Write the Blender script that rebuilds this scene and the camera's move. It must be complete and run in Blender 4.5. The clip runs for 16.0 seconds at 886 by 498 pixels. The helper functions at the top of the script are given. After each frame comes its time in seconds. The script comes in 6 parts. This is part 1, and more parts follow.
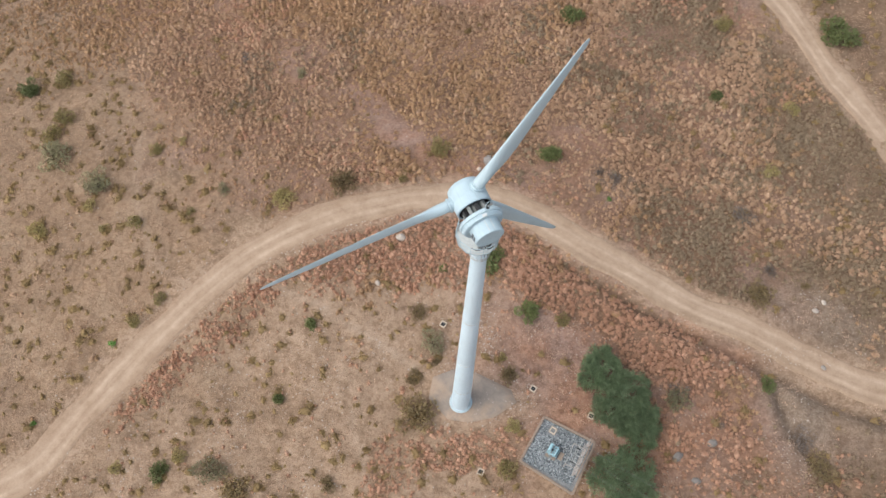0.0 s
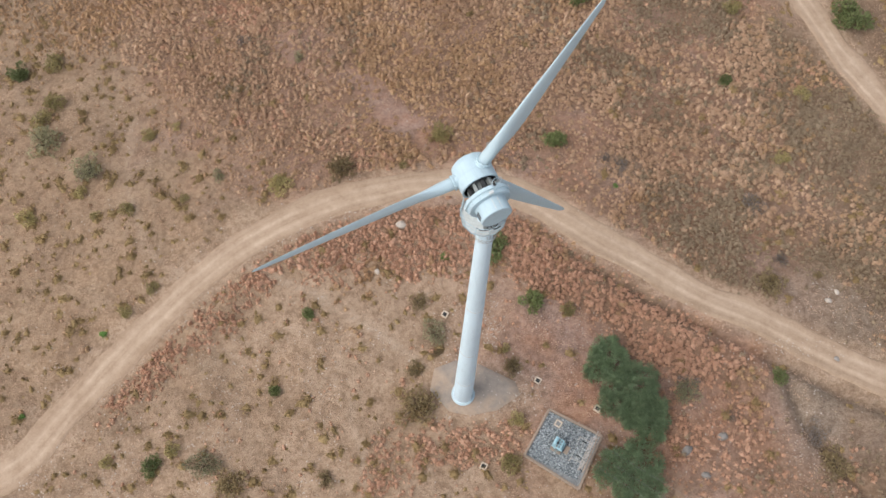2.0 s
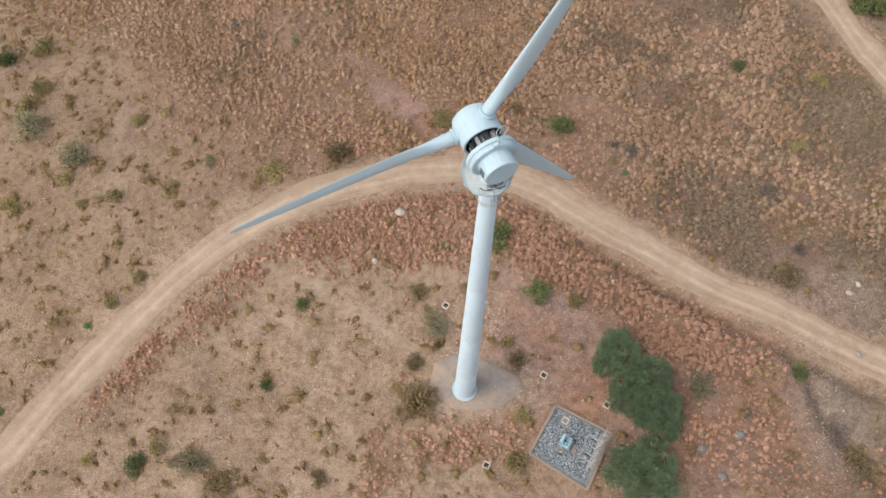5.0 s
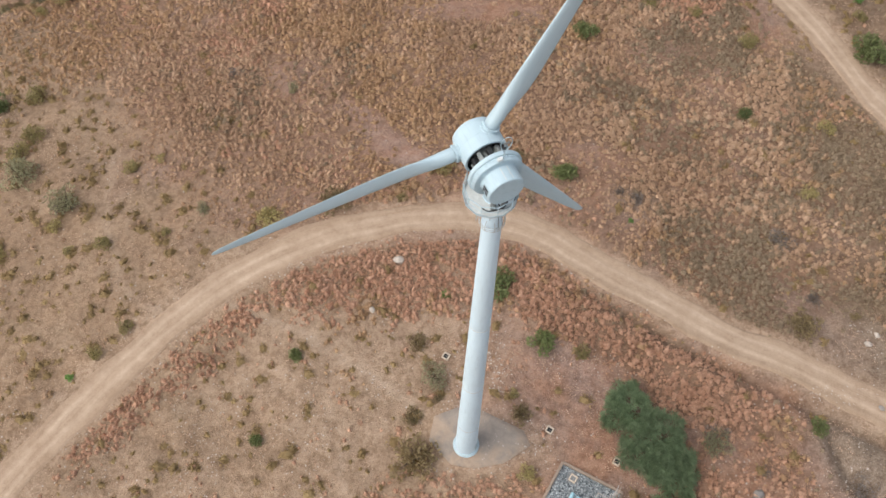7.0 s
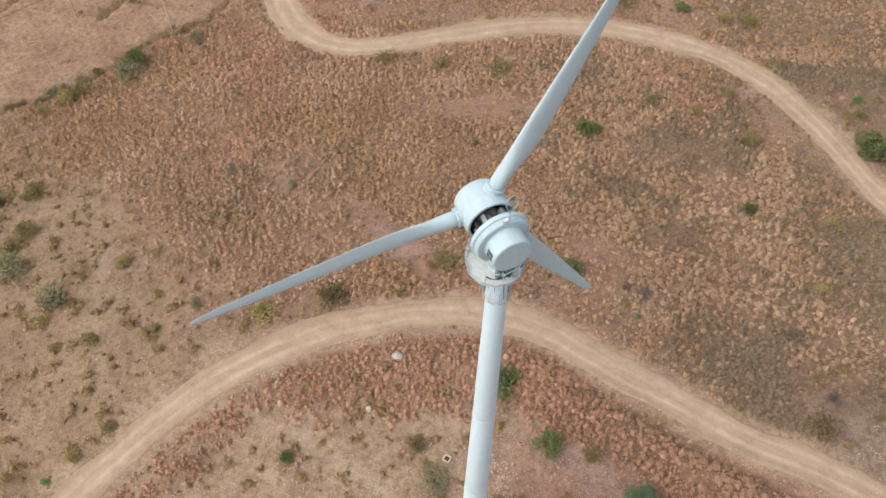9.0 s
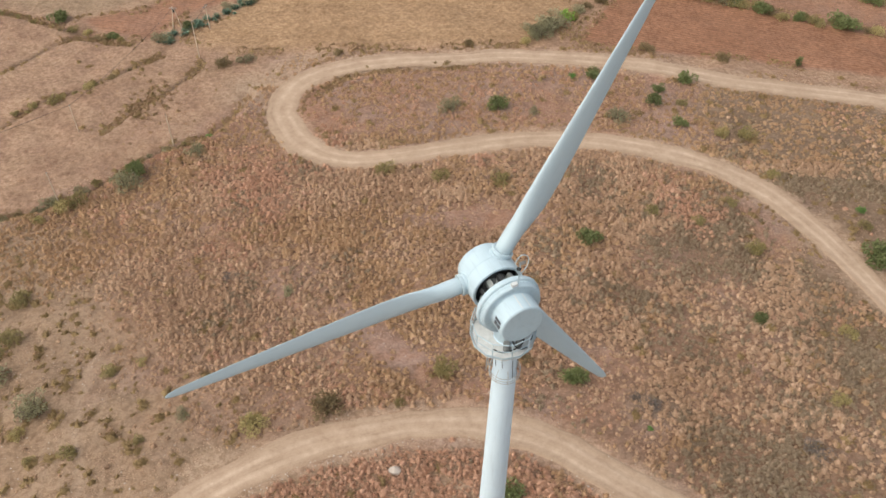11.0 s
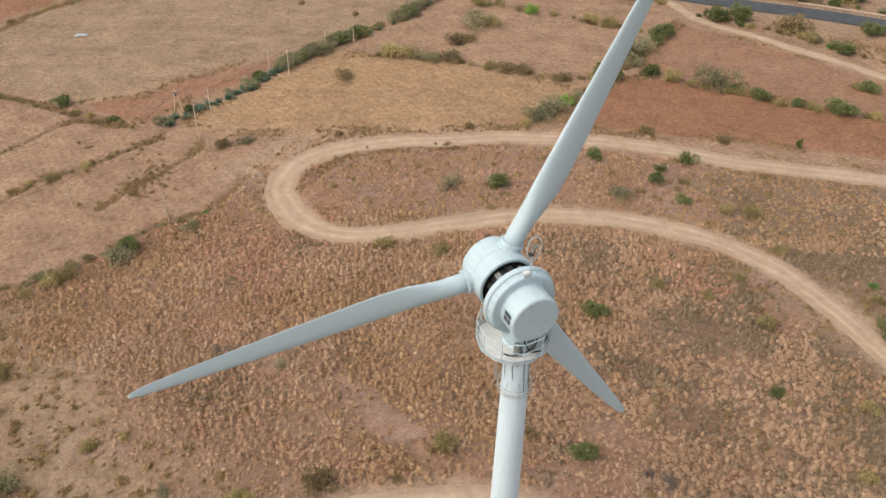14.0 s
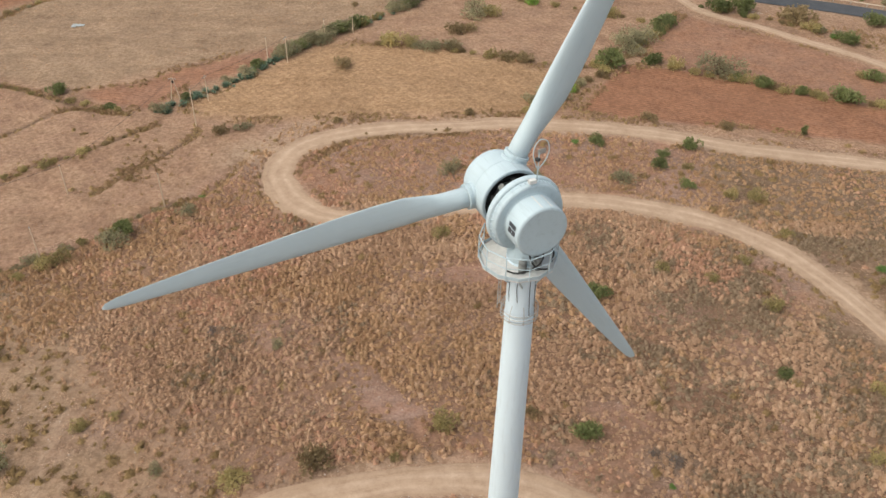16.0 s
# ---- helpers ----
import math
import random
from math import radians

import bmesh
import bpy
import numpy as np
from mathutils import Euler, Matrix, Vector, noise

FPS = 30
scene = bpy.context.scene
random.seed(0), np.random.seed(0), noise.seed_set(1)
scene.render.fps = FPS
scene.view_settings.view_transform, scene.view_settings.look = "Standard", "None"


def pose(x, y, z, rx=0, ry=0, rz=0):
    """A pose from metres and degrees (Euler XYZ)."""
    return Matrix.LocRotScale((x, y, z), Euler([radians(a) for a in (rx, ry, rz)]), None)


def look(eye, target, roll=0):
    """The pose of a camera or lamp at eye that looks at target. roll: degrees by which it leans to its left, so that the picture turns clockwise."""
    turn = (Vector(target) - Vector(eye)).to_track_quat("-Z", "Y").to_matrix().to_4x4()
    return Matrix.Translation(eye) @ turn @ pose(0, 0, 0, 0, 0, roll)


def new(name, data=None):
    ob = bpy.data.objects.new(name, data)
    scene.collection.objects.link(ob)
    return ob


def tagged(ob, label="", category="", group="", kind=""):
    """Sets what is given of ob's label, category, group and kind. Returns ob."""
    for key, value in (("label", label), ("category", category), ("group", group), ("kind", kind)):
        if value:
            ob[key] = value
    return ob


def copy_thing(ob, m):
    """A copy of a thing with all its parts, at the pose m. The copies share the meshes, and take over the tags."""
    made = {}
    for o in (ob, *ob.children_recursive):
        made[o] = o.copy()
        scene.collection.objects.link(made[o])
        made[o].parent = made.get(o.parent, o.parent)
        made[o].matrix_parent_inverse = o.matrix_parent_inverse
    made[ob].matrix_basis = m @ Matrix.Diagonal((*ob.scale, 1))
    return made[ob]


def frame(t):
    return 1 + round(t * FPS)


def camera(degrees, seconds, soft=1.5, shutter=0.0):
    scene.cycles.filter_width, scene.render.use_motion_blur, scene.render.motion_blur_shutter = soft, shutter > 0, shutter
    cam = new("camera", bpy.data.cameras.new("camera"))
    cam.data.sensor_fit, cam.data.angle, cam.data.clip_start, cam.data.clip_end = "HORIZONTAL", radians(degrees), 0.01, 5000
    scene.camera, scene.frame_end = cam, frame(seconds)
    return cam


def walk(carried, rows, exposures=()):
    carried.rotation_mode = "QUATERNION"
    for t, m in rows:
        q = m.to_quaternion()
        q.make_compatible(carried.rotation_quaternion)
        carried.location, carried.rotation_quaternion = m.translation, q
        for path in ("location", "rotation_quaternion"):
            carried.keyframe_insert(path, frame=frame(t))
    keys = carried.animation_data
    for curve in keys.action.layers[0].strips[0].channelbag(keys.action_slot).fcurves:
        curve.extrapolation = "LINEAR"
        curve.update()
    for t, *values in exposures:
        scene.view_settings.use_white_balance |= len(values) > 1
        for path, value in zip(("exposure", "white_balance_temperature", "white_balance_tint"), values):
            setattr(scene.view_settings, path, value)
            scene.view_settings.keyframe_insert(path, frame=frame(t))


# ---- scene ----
cam = camera(55.1, 16.0)
PATH = [
    (0, (-2.274, -25.135, 109.14), (-2.289, -24.35, 107.301), 1.3),
    (0.5, (-2.444, -24.156, 108.826), (-2.457, -23.389, 106.979), 1.4),
    (1, (-2.652, -24.238, 107.695), (-2.662, -23.47, 105.848), 1.7),
    (1.5, (-2.392, -24.603, 106.553), (-2.408, -23.83, 104.708), 1.3),
    (2, (-2.552, -24.698, 105.486), (-2.565, -23.923, 103.643), 1.4),
    (2.5, (-2.399, -24.881, 104.427), (-2.416, -24.103, 102.584), 1.3),
    (3, (-2.241, -25.2, 103.144), (-2.26, -24.416, 101.304), 1.1),
    (3.5, (-2.303, -25.423, 102.054), (-2.321, -24.635, 100.216), 1.2),
    (6, (-2.18, -25.621, 96.95), (-2.204, -24.767, 95.141), 1.0),
    (6.5, (-2.195, -26.097, 95.579), (-2.22, -25.199, 93.792), 1.0),
    (7, (-2.141, -26.097, 94.491), (-2.17, -25.148, 92.731), 0.9),
    (7.5, (-2.116, -26.059, 93.495), (-2.148, -25.053, 91.767), 0.8),
    (8, (-2.207, -26.039, 92.45), (-2.241, -24.977, 90.756), 0.9),
    (8.5, (-2.098, -26.131, 91.286), (-2.136, -25.01, 89.63), 0.8),
    (11, (-2.276, -26.487, 85.257), (-2.327, -25.075, 83.841), 0.7),
    (11.5, (-2.322, -26.484, 84.397), (-2.377, -24.995, 83.063), 0.7),
    (12, (-2.346, -26.392, 83.317), (-2.405, -24.83, 82.071), 0.6),
    (12.5, (-2.318, -26.616, 82.03), (-2.377, -25.04, 80.799), 0.7),
    (13, (-2.374, -26.747, 80.823), (-2.433, -25.169, 79.595), 0.7),
    (13.5, (-2.43, -26.928, 79.661), (-2.488, -25.348, 78.436), 0.7),
    (14, (-2.367, -27.043, 78.653), (-2.425, -25.462, 77.429), 0.8),
    (14.5, (-2.408, -27.195, 77.477), (-2.465, -25.612, 76.256), 0.8),
    (15, (-2.461, -27.296, 76.247), (-2.518, -25.71, 75.029), 0.8),
    (15.5, (-2.514, -27.424, 75.2), (-2.57, -25.836, 73.986), 0.8),
    (16, (-2.283, -27.487, 74.094), (-2.342, -25.895, 72.885), 0.8),
]
walk(cam, [(t, look(eye, target, roll)) for t, eye, target, roll in PATH], [(0, 0.68, 6330, 6.5), (6, 0.68, 6400, 6.5), (11, 0.72, 6750, 6.5), (16, 0.67, 7000, 7.5)])

# ---- world, sun, exposure ----
world = bpy.data.worlds.new("sky")
scene.world = world
world.use_nodes = True
wn = world.node_tree.nodes
sky = wn.new("ShaderNodeTexSky")
sky.sky_type = "NISHITA"
sky.sun_disc = False
sky.sun_elevation = radians(54)
sky.sun_rotation = radians(248)
sky.dust_density = 3.0
sky.ozone_density = 0.4
sky.air_density = 1.0
wn["Background"].inputs["Strength"].default_value = 0.15
veil = wn.new("ShaderNodeHueSaturation")
veil.inputs["Saturation"].default_value = 0.45
world.node_tree.links.new(sky.outputs["Color"], veil.inputs["Color"])
world.node_tree.links.new(veil.outputs["Color"], wn["Background"].inputs["Color"])
sun_data = bpy.data.lights.new("sun", "SUN")
sun_data.energy = 0.9
sun_data.angle = radians(42)
sun_data.color = (1.0, 0.94, 0.86)
sun = new("sun", sun_data)
sun.matrix_world = look((-63, -26, 94), (0, 0, 0))


# ---- materials ----
def mat(name, rough=0.85, metal=0.0):
    m = bpy.data.materials.new(name)
    m.use_nodes = True
    b = m.node_tree.nodes["Principled BSDF"]
    b.inputs["Roughness"].default_value = rough
    b.inputs["Metallic"].default_value = metal
    b.inputs["Specular IOR Level"].default_value = 0.3
    return m, m.node_tree.nodes, m.node_tree.links, b


def texnoise(n, l, scale, detail=4.0, rough=0.55, coord="Object", stretch=None, turn=0.0):
    tc = n.new("ShaderNodeTexCoord")
    src = tc.outputs[coord]
    if stretch:
        mp = n.new("ShaderNodeMapping")
        mp.inputs["Scale"].default_value = stretch
        mp.inputs["Rotation"].default_value = (0, 0, radians(turn))
        l.new(src, mp.inputs["Vector"])
        src = mp.outputs["Vector"]
    t = n.new("ShaderNodeTexNoise")
    t.inputs["Scale"].default_value = scale
    t.inputs["Detail"].default_value = detail
    t.inputs["Roughness"].default_value = rough
    l.new(src, t.inputs["Vector"])
    return t.outputs["Fac"]


def ramp(n, l, fac, stops):
    r = n.new("ShaderNodeValToRGB")
    e = r.color_ramp.elements
    while len(e) < len(stops):
        e.new(0.5)
    for el, (pos, col) in zip(e, stops):
        el.position = pos
        el.color = (*col, 1) if len(col) == 3 else col
    l.new(fac, r.inputs["Fac"])
    return r.outputs["Color"]


def mixc(n, l, fac, a, b, mode="MIX"):
    m = n.new("ShaderNodeMix")
    m.data_type = "RGBA"
    m.blend_type = mode
    for sock, v in ((m.inputs[0], fac), (m.inputs[6], a), (m.inputs[7], b)):
        if isinstance(v, (int, float)):
            sock.default_value = v
        elif isinstance(v, tuple):
            sock.default_value = (*v, 1)
        else:
            l.new(v, sock)
    return m.outputs[2]


def mathn(n, l, op, a, b=0.5):
    m = n.new("ShaderNodeMath")
    m.operation = op
    m.use_clamp = op in ("MULTIPLY", "ADD")
    for sock, v in ((m.inputs[0], a), (m.inputs[1], b)):
        if isinstance(v, (int, float)):
            sock.default_value = v
        else:
            l.new(v, sock)
    return m.outputs[0]


def attr(n, name):
    a = n.new("ShaderNodeAttribute")
    a.attribute_name = name
    return a.outputs["Fac"]


def bump(n, l, b, height, strength=0.4, distance=0.05):
    bp = n.new("ShaderNodeBump")
    bp.inputs["Strength"].default_value = strength
    bp.inputs["Distance"].default_value = distance
    l.new(height, bp.inputs["Height"])
    l.new(bp.outputs["Normal"], b.inputs["Normal"])


def ground_material():
    m, n, l, b = mat("dry_ground", 0.95)
    mid = texnoise(n, l, 0.45, 6, 0.65)
    fine = texnoise(n, l, 4.5, 5, 0.7)
    patch = texnoise(n, l, 0.14, 6, 0.7)
    soil = ramp(n, l, mid, [(0.3, (0.351, 0.224, 0.180)), (0.5, (0.436, 0.293, 0.241)), (0.72, (0.542, 0.386, 0.337))])
    warm = ramp(n, l, mid, [(0.3, (0.349, 0.181, 0.116)), (0.7, (0.461, 0.264, 0.183))])
    col = mixc(n, l, ramp(n, l, texnoise(n, l, 0.11, 7, 0.7), [(0.42, (0, 0, 0)), (0.58, (1, 1, 1))]), soil, warm)
    # grass litter, darkened further for the shade between the tussocks
    litter_shade = ramp(n, l, fine, [(0.3, (0.220, 0.130, 0.083)), (0.7, (0.365, 0.225, 0.148))])
    col = mixc(n, l, mathn(n, l, "MULTIPLY", attr(n, "litter_shade"), 0.95), col, litter_shade)
    pale = ramp(n, l, patch, [(0.3, (0.298, 0.206, 0.135)), (0.5, (0.377, 0.258, 0.167)), (0.7, (0.433, 0.311, 0.208))])
    col = mixc(n, l, attr(n, "pale"), col, pale)
    dull = ramp(n, l, patch, [(0.3, (0.192, 0.131, 0.084)), (0.7, (0.314, 0.220, 0.145))])
    col = mixc(n, l, attr(n, "dull"), col, dull)
    field = ramp(n, l, patch, [(0.28, (0.363, 0.225, 0.158)), (0.45, (0.462, 0.297, 0.204)), (0.72, (0.570, 0.388, 0.264))])
    grain = ramp(n, l, texnoise(n, l, 0.9, 6, 0.8), [(0.3, (0.80, 0.78, 0.76)), (0.6, (1, 1, 1))])
    field = mixc(n, l, 0.7, field, grain, "MULTIPLY")
    speckle = ramp(n, l, texnoise(n, l, 2.2, 9, 0.85), [(0.40, (0.70, 0.66, 0.62)), (0.56, (1, 1, 1))])
    field = mixc(n, l, 0.55, field, speckle, "MULTIPLY")
    sweep = ramp(n, l, texnoise(n, l, 0.12, 8, 0.75, stretch=(0.3, 1.5, 1), turn=-50), [(0.40, (0.78, 0.75, 0.72)), (0.54, (1, 1, 1)), (0.66, (1.0, 1.0, 1.0))])
    field = mixc(n, l, 0.6, field, sweep, "MULTIPLY")
    col = mixc(n, l, attr(n, "field"), col, field)
    straw = ramp(n, l, texnoise(n, l, 0.5, 6, 0.75), [(0.3, (0.402, 0.250, 0.141)), (0.7, (0.582, 0.386, 0.233))])
    straw = mixc(n, l, 0.5, mixc(n, l, 0.5, straw, speckle, "MULTIPLY"), sweep, "MULTIPLY")
    col = mixc(n, l, attr(n, "straw"), col, straw)
    rows = n.new("ShaderNodeTexWave")
    rows.bands_direction = "X"
    rows.inputs["Scale"].default_value = 0.2
    rows.inputs["Distortion"].default_value = 5.0
    rows.inputs["Detail"].default_value = 4.0
    rows.inputs["Detail Scale"].default_value = 0.5
    rw = n.new("ShaderNodeTexCoord")
    rm = n.new("ShaderNodeMapping")
    rm.inputs["Rotation"].default_value = (0, 0, radians(-38))
    l.new(rw.outputs["Object"], rm.inputs["Vector"])
    l.new(rm.outputs["Vector"], rows.inputs["Vector"])
    col = mixc(n, l, mathn(n, l, "MULTIPLY", attr(n, "field"), 0.16), col, mixc(n, l, 1.0, col, ramp(n, l, rows.outputs["Fac"], [(0.25, (0.66, 0.62, 0.58)), (0.6, (1, 1, 1))]), "MULTIPLY"))
    wave = n.new("ShaderNodeTexWave")
    wave.bands_direction = "Y"
    wave.inputs["Scale"].default_value = 0.36
    wave.inputs["Distortion"].default_value = 2.6
    wave.inputs["Detail"].default_value = 3.0
    wave.inputs["Detail Scale"].default_value = 0.4
    tw = n.new("ShaderNodeTexCoord")
    mw = n.new("ShaderNodeMapping")
    mw.inputs["Rotation"].default_value = (0, 0, radians(14))
    l.new(tw.outputs["Object"], mw.inputs["Vector"])
    l.new(mw.outputs["Vector"], wave.inputs["Vector"])
    red = ramp(n, l, texnoise(n, l, 0.25, 6, 0.75, stretch=(0.7, 1.2, 1)), [(0.3, (0.308, 0.142, 0.078)), (0.7, (0.432, 0.218, 0.129))])
    red = mixc(n, l, 0.5, red, ramp(n, l, wave.outputs["Fac"], [(0.2, (0.62, 0.60, 0.58)), (0.7, (1, 1, 1))]), "MULTIPLY")
    col = mixc(n, l, attr(n, "red"), col, red)
    green = ramp(n, l, patch, [(0.3, (0.338, 0.240, 0.160)), (0.7, (0.459, 0.331, 0.225))])
    col = mixc(n, l, attr(n, "green"), col, mixc(n, l, 0.7, mixc(n, l, 0.7, green, grain, "MULTIPLY"), sweep, "MULTIPLY"))
    # dark cut earth of the banks, with the roadside ditch's shade painted in
    earth_and_shade = ramp(n, l, mid, [(0.3, (0.14, 0.088, 0.057)), (0.7, (0.23, 0.148, 0.094))])
    col = mixc(n, l, attr(n, "bank"), col, earth_and_shade)
    grey = ramp(n, l, fine, [(0.3, (0.22, 0.165, 0.125)), (0.7, (0.41, 0.32, 0.25))])
    col = mixc(n, l, attr(n, "grey"), col, grey)
    dust = ramp(n, l, mid, [(0.3, (0.410, 0.280, 0.193)), (0.7, (0.530, 0.382, 0.274))])
    col = mixc(n, l, attr(n, "dust"), col, dust)
    speck = n.new("ShaderNodeTexVoronoi")
    speck.inputs["Scale"].default_value = 2.6
    tc = n.new("ShaderNodeTexCoord")
    l.new(tc.outputs["Object"], speck.inputs["Vector"])
    dots = ramp(n, l, speck.outputs["Distance"], [(0.07, (1, 1, 1)), (0.12, (0, 0, 0))])
    col = mixc(n, l, mathn(n, l, "MULTIPLY", dots, ramp(n, l, texnoise(n, l, 0.3, 3), [(0.42, (0, 0, 0)), (0.6, (0.7, 0.7, 0.7))])), col, (0.62, 0.53, 0.45))
    mottle = ramp(n, l, texnoise(n, l, 0.22, 9, 0.8), [(0.36, (0.60, 0.57, 0.53)), (0.58, (1, 1, 1))])
    col = mixc(n, l, 0.6, col, mottle, "MULTIPLY")
    tuftlets = ramp(n, l, texnoise(n, l, 1.3, 7, 0.75), [(0.40, (0.62, 0.56, 0.50)), (0.56, (1, 1, 1))])
    col = mixc(n, l, 0.85, col, tuftlets, "MULTIPLY")
    col = mixc(n, l, attr(n, "trail"), col, ramp(n, l, mid, [(0.3, (0.46, 0.345, 0.255)), (0.7, (0.56, 0.43, 0.33))]))
    col = mixc(n, l, 0.75, col, ramp(n, l, fine, [(0.3, (0.58, 0.58, 0.58)), (0.7, (1, 1, 1))]), "MULTIPLY")
    l.new(col, b.inputs["Base Color"])
    bump(n, l, b, fine, 0.9, 0.2)
    return m


def dirt_road_material():
    m, n, l, b = mat("dirt_road", 0.95)
    mid = texnoise(n, l, 0.4, 5, 0.65)
    fine = texnoise(n, l, 5.0, 5, 0.7)
    c = attr(n, "across")
    lane = n.new("ShaderNodeCombineXYZ")
    l.new(attr(n, "lane"), lane.inputs[0])
    l.new(attr(n, "along"), lane.inputs[1])
    st = n.new("ShaderNodeTexNoise")
    st.inputs["Scale"].default_value = 1.0
    st.inputs["Detail"].default_value = 5.0
    st.inputs["Roughness"].default_value = 0.65
    l.new(lane.outputs[0], st.inputs["Vector"])
    wheel = ramp(n, l, mid, [(0.3, (0.440, 0.319, 0.231)), (0.7, (0.545, 0.412, 0.309))])
    side = ramp(n, l, mid, [(0.3, (0.315, 0.215, 0.146)), (0.7, (0.405, 0.290, 0.205))])
    worn = mathn(n, l, "MULTIPLY", c, ramp(n, l, texnoise(n, l, 0.16, 6, 0.7), [(0.3, (0.3, 0.3, 0.3)), (0.6, (1, 1, 1))]))
    col = mixc(n, l, worn, side, wheel)
    col = mixc(n, l, 0.55, col, ramp(n, l, fine, [(0.3, (0.74, 0.73, 0.72)), (0.7, (1, 1, 1))]), "MULTIPLY")
    col = mixc(n, l, 0.40, col, ramp(n, l, st.outputs["Fac"], [(0.36, (0.74, 0.71, 0.68)), (0.56, (1, 1, 1))]), "MULTIPLY")
    col = mixc(n, l, 0.5, col, ramp(n, l, texnoise(n, l, 1.1, 7, 0.75), [(0.38, (0.76, 0.73, 0.70)), (0.55, (1, 1, 1))]), "MULTIPLY")
    l.new(col, b.inputs["Base Color"])
    bump(n, l, b, fine, 0.5, 0.05)
    return m


def plain(name, dark, light, scale=3.0, rough=0.8, metal=0.0, strength=0.3, dist=0.02, detail=5):
    m, n, l, b = mat(name, rough, metal)
    f = texnoise(n, l, scale, detail, 0.65)
    f2 = texnoise(n, l, scale * 0.13, 3, 0.6)
    col = mixc(n, l, 0.35, ramp(n, l, f, [(0.3, dark), (0.7, light)]), ramp(n, l, f2, [(0.35, dark), (0.65, light)]))
    l.new(col, b.inputs["Base Color"])
    bump(n, l, b, f, strength, dist)
    return m


def paint_material(name, base, streak, rough=0.5):
    """Painted steel with faint grime streaks that run down."""
    m, n, l, b = mat(name, rough)
    f = texnoise(n, l, 1.4, 6, 0.7, stretch=(3, 3, 0.35))
    g = texnoise(n, l, 0.5, 4, 0.6)
    col = mixc(n, l, ramp(n, l, f, [(0.52, (0, 0, 0)), (0.8, (1, 1, 1))]), base, streak)
    col = mixc(n, l, 0.25, col, ramp(n, l, g, [(0.3, streak), (0.7, base)]))
    l.new(col, b.inputs["Base Color"])
    r = ramp(n, l, f, [(0.3, (rough, rough, rough)), (0.8, (rough + 0.25,) * 3)])
    l.new(r, b.inputs["Roughness"])
    return m


def let_light_through(n, l, b, col, share):
    """Thin blades and leaves pass part of the light."""
    t = n.new("ShaderNodeBsdfTranslucent")
    l.new(col, t.inputs["Color"])
    mix = n.new("ShaderNodeMixShader")
    mix.inputs[0].default_value = share
    l.new(b.outputs[0], mix.inputs[1])
    l.new(t.outputs[0], mix.inputs[2])
    l.new(mix.outputs[0], n["Material Output"].inputs["Surface"])


def leaf_material(name, dark, light, rough=0.7, thin=0.4):
    m, n, l, b = mat(name, rough)
    g = n.new("ShaderNodeNewGeometry")
    f = texnoise(n, l, 0.9, 3, 0.6)
    col = mixc(n, l, 0.5, ramp(n, l, g.outputs["Random Per Island"], [(0.0, dark), (1.0, light)]), ramp(n, l, f, [(0.3, dark), (0.7, light)]))
    oi = n.new("ShaderNodeObjectInfo")
    hue = n.new("ShaderNodeHueSaturation")
    l.new(col, hue.inputs["Color"])
    mr = n.new("ShaderNodeMapRange")
    mr.inputs["To Min"].default_value, mr.inputs["To Max"].default_value = 0.75, 1.2
    l.new(oi.outputs["Random"], mr.inputs["Value"])
    l.new(mr.outputs["Result"], hue.inputs["Value"])
    l.new(hue.outputs["Color"], b.inputs["Base Color"])
    if thin:
        let_light_through(n, l, b, hue.outputs["Color"], thin)
    return m


def grass_material(name, stops):
    m, n, l, b = mat(name, 0.9)
    g = n.new("ShaderNodeNewGeometry")
    f = texnoise(n, l, 0.09, 6, 0.7)
    one = mathn(n, l, "ADD", mathn(n, l, "MULTIPLY", attr(n, "tuft"), 0.14), mathn(n, l, "MULTIPLY", f, 0.86))
    col = ramp(n, l, one, stops)
    col = mixc(n, l, 0.8, col, ramp(n, l, g.outputs["Random Per Island"], [(0.0, (0.82, 0.81, 0.80)), (1.0, (1, 1, 1))]), "MULTIPLY")
    fuzz = texnoise(n, l, 3.6, 6, 0.75)
    col = mixc(n, l, 1.0, col, ramp(n, l, fuzz, [(0.34, (0.76, 0.74, 0.72)), (0.62, (1.0, 1.0, 1.0))]), "MULTIPLY")
    col = mixc(n, l, 1.0, col, ramp(n, l, attr(n, "tuft"), [(0.0, (0.92, 0.91, 0.90)), (1.0, (1.0, 1.0, 1.0))]), "MULTIPLY")
    l.new(col, b.inputs["Base Color"])
    bump(n, l, b, fuzz, 1.0, 0.16)
    let_light_through(n, l, b, col, 0.3)
    return m


M_GROUND = ground_material()
M_ROAD = dirt_road_material()
M_ASPHALT = plain("asphalt", (0.040, 0.044, 0.052), (0.075, 0.08, 0.09), 2.0, 0.9)
M_WHITE = paint_material("white_paint", (0.425, 0.525, 0.575), (0.31, 0.38, 0.415))
# the white paint lightened, in place of light missing on the upright tower
M_WHITE_LIT = paint_material("white_paint_lit", (0.622, 0.743, 0.823), (0.515, 0.605, 0.661))
M_BLADE = paint_material("blade_gelcoat", (0.45, 0.545, 0.59), (0.37, 0.45, 0.485), 0.32)
# dark machine parts; also the painted shade in the pits and the hub
M_DARK = plain("dark_machine_and_shade", (0.012, 0.013, 0.014), (0.05, 0.05, 0.05), 4.0, 0.6)
M_MACHINE = plain("grey_casting", (0.10, 0.11, 0.11), (0.30, 0.31, 0.30), 5.0, 0.55)
M_CABLE = plain("black_cable", (0.015, 0.015, 0.015), (0.04, 0.04, 0.04), 9.0, 0.7)
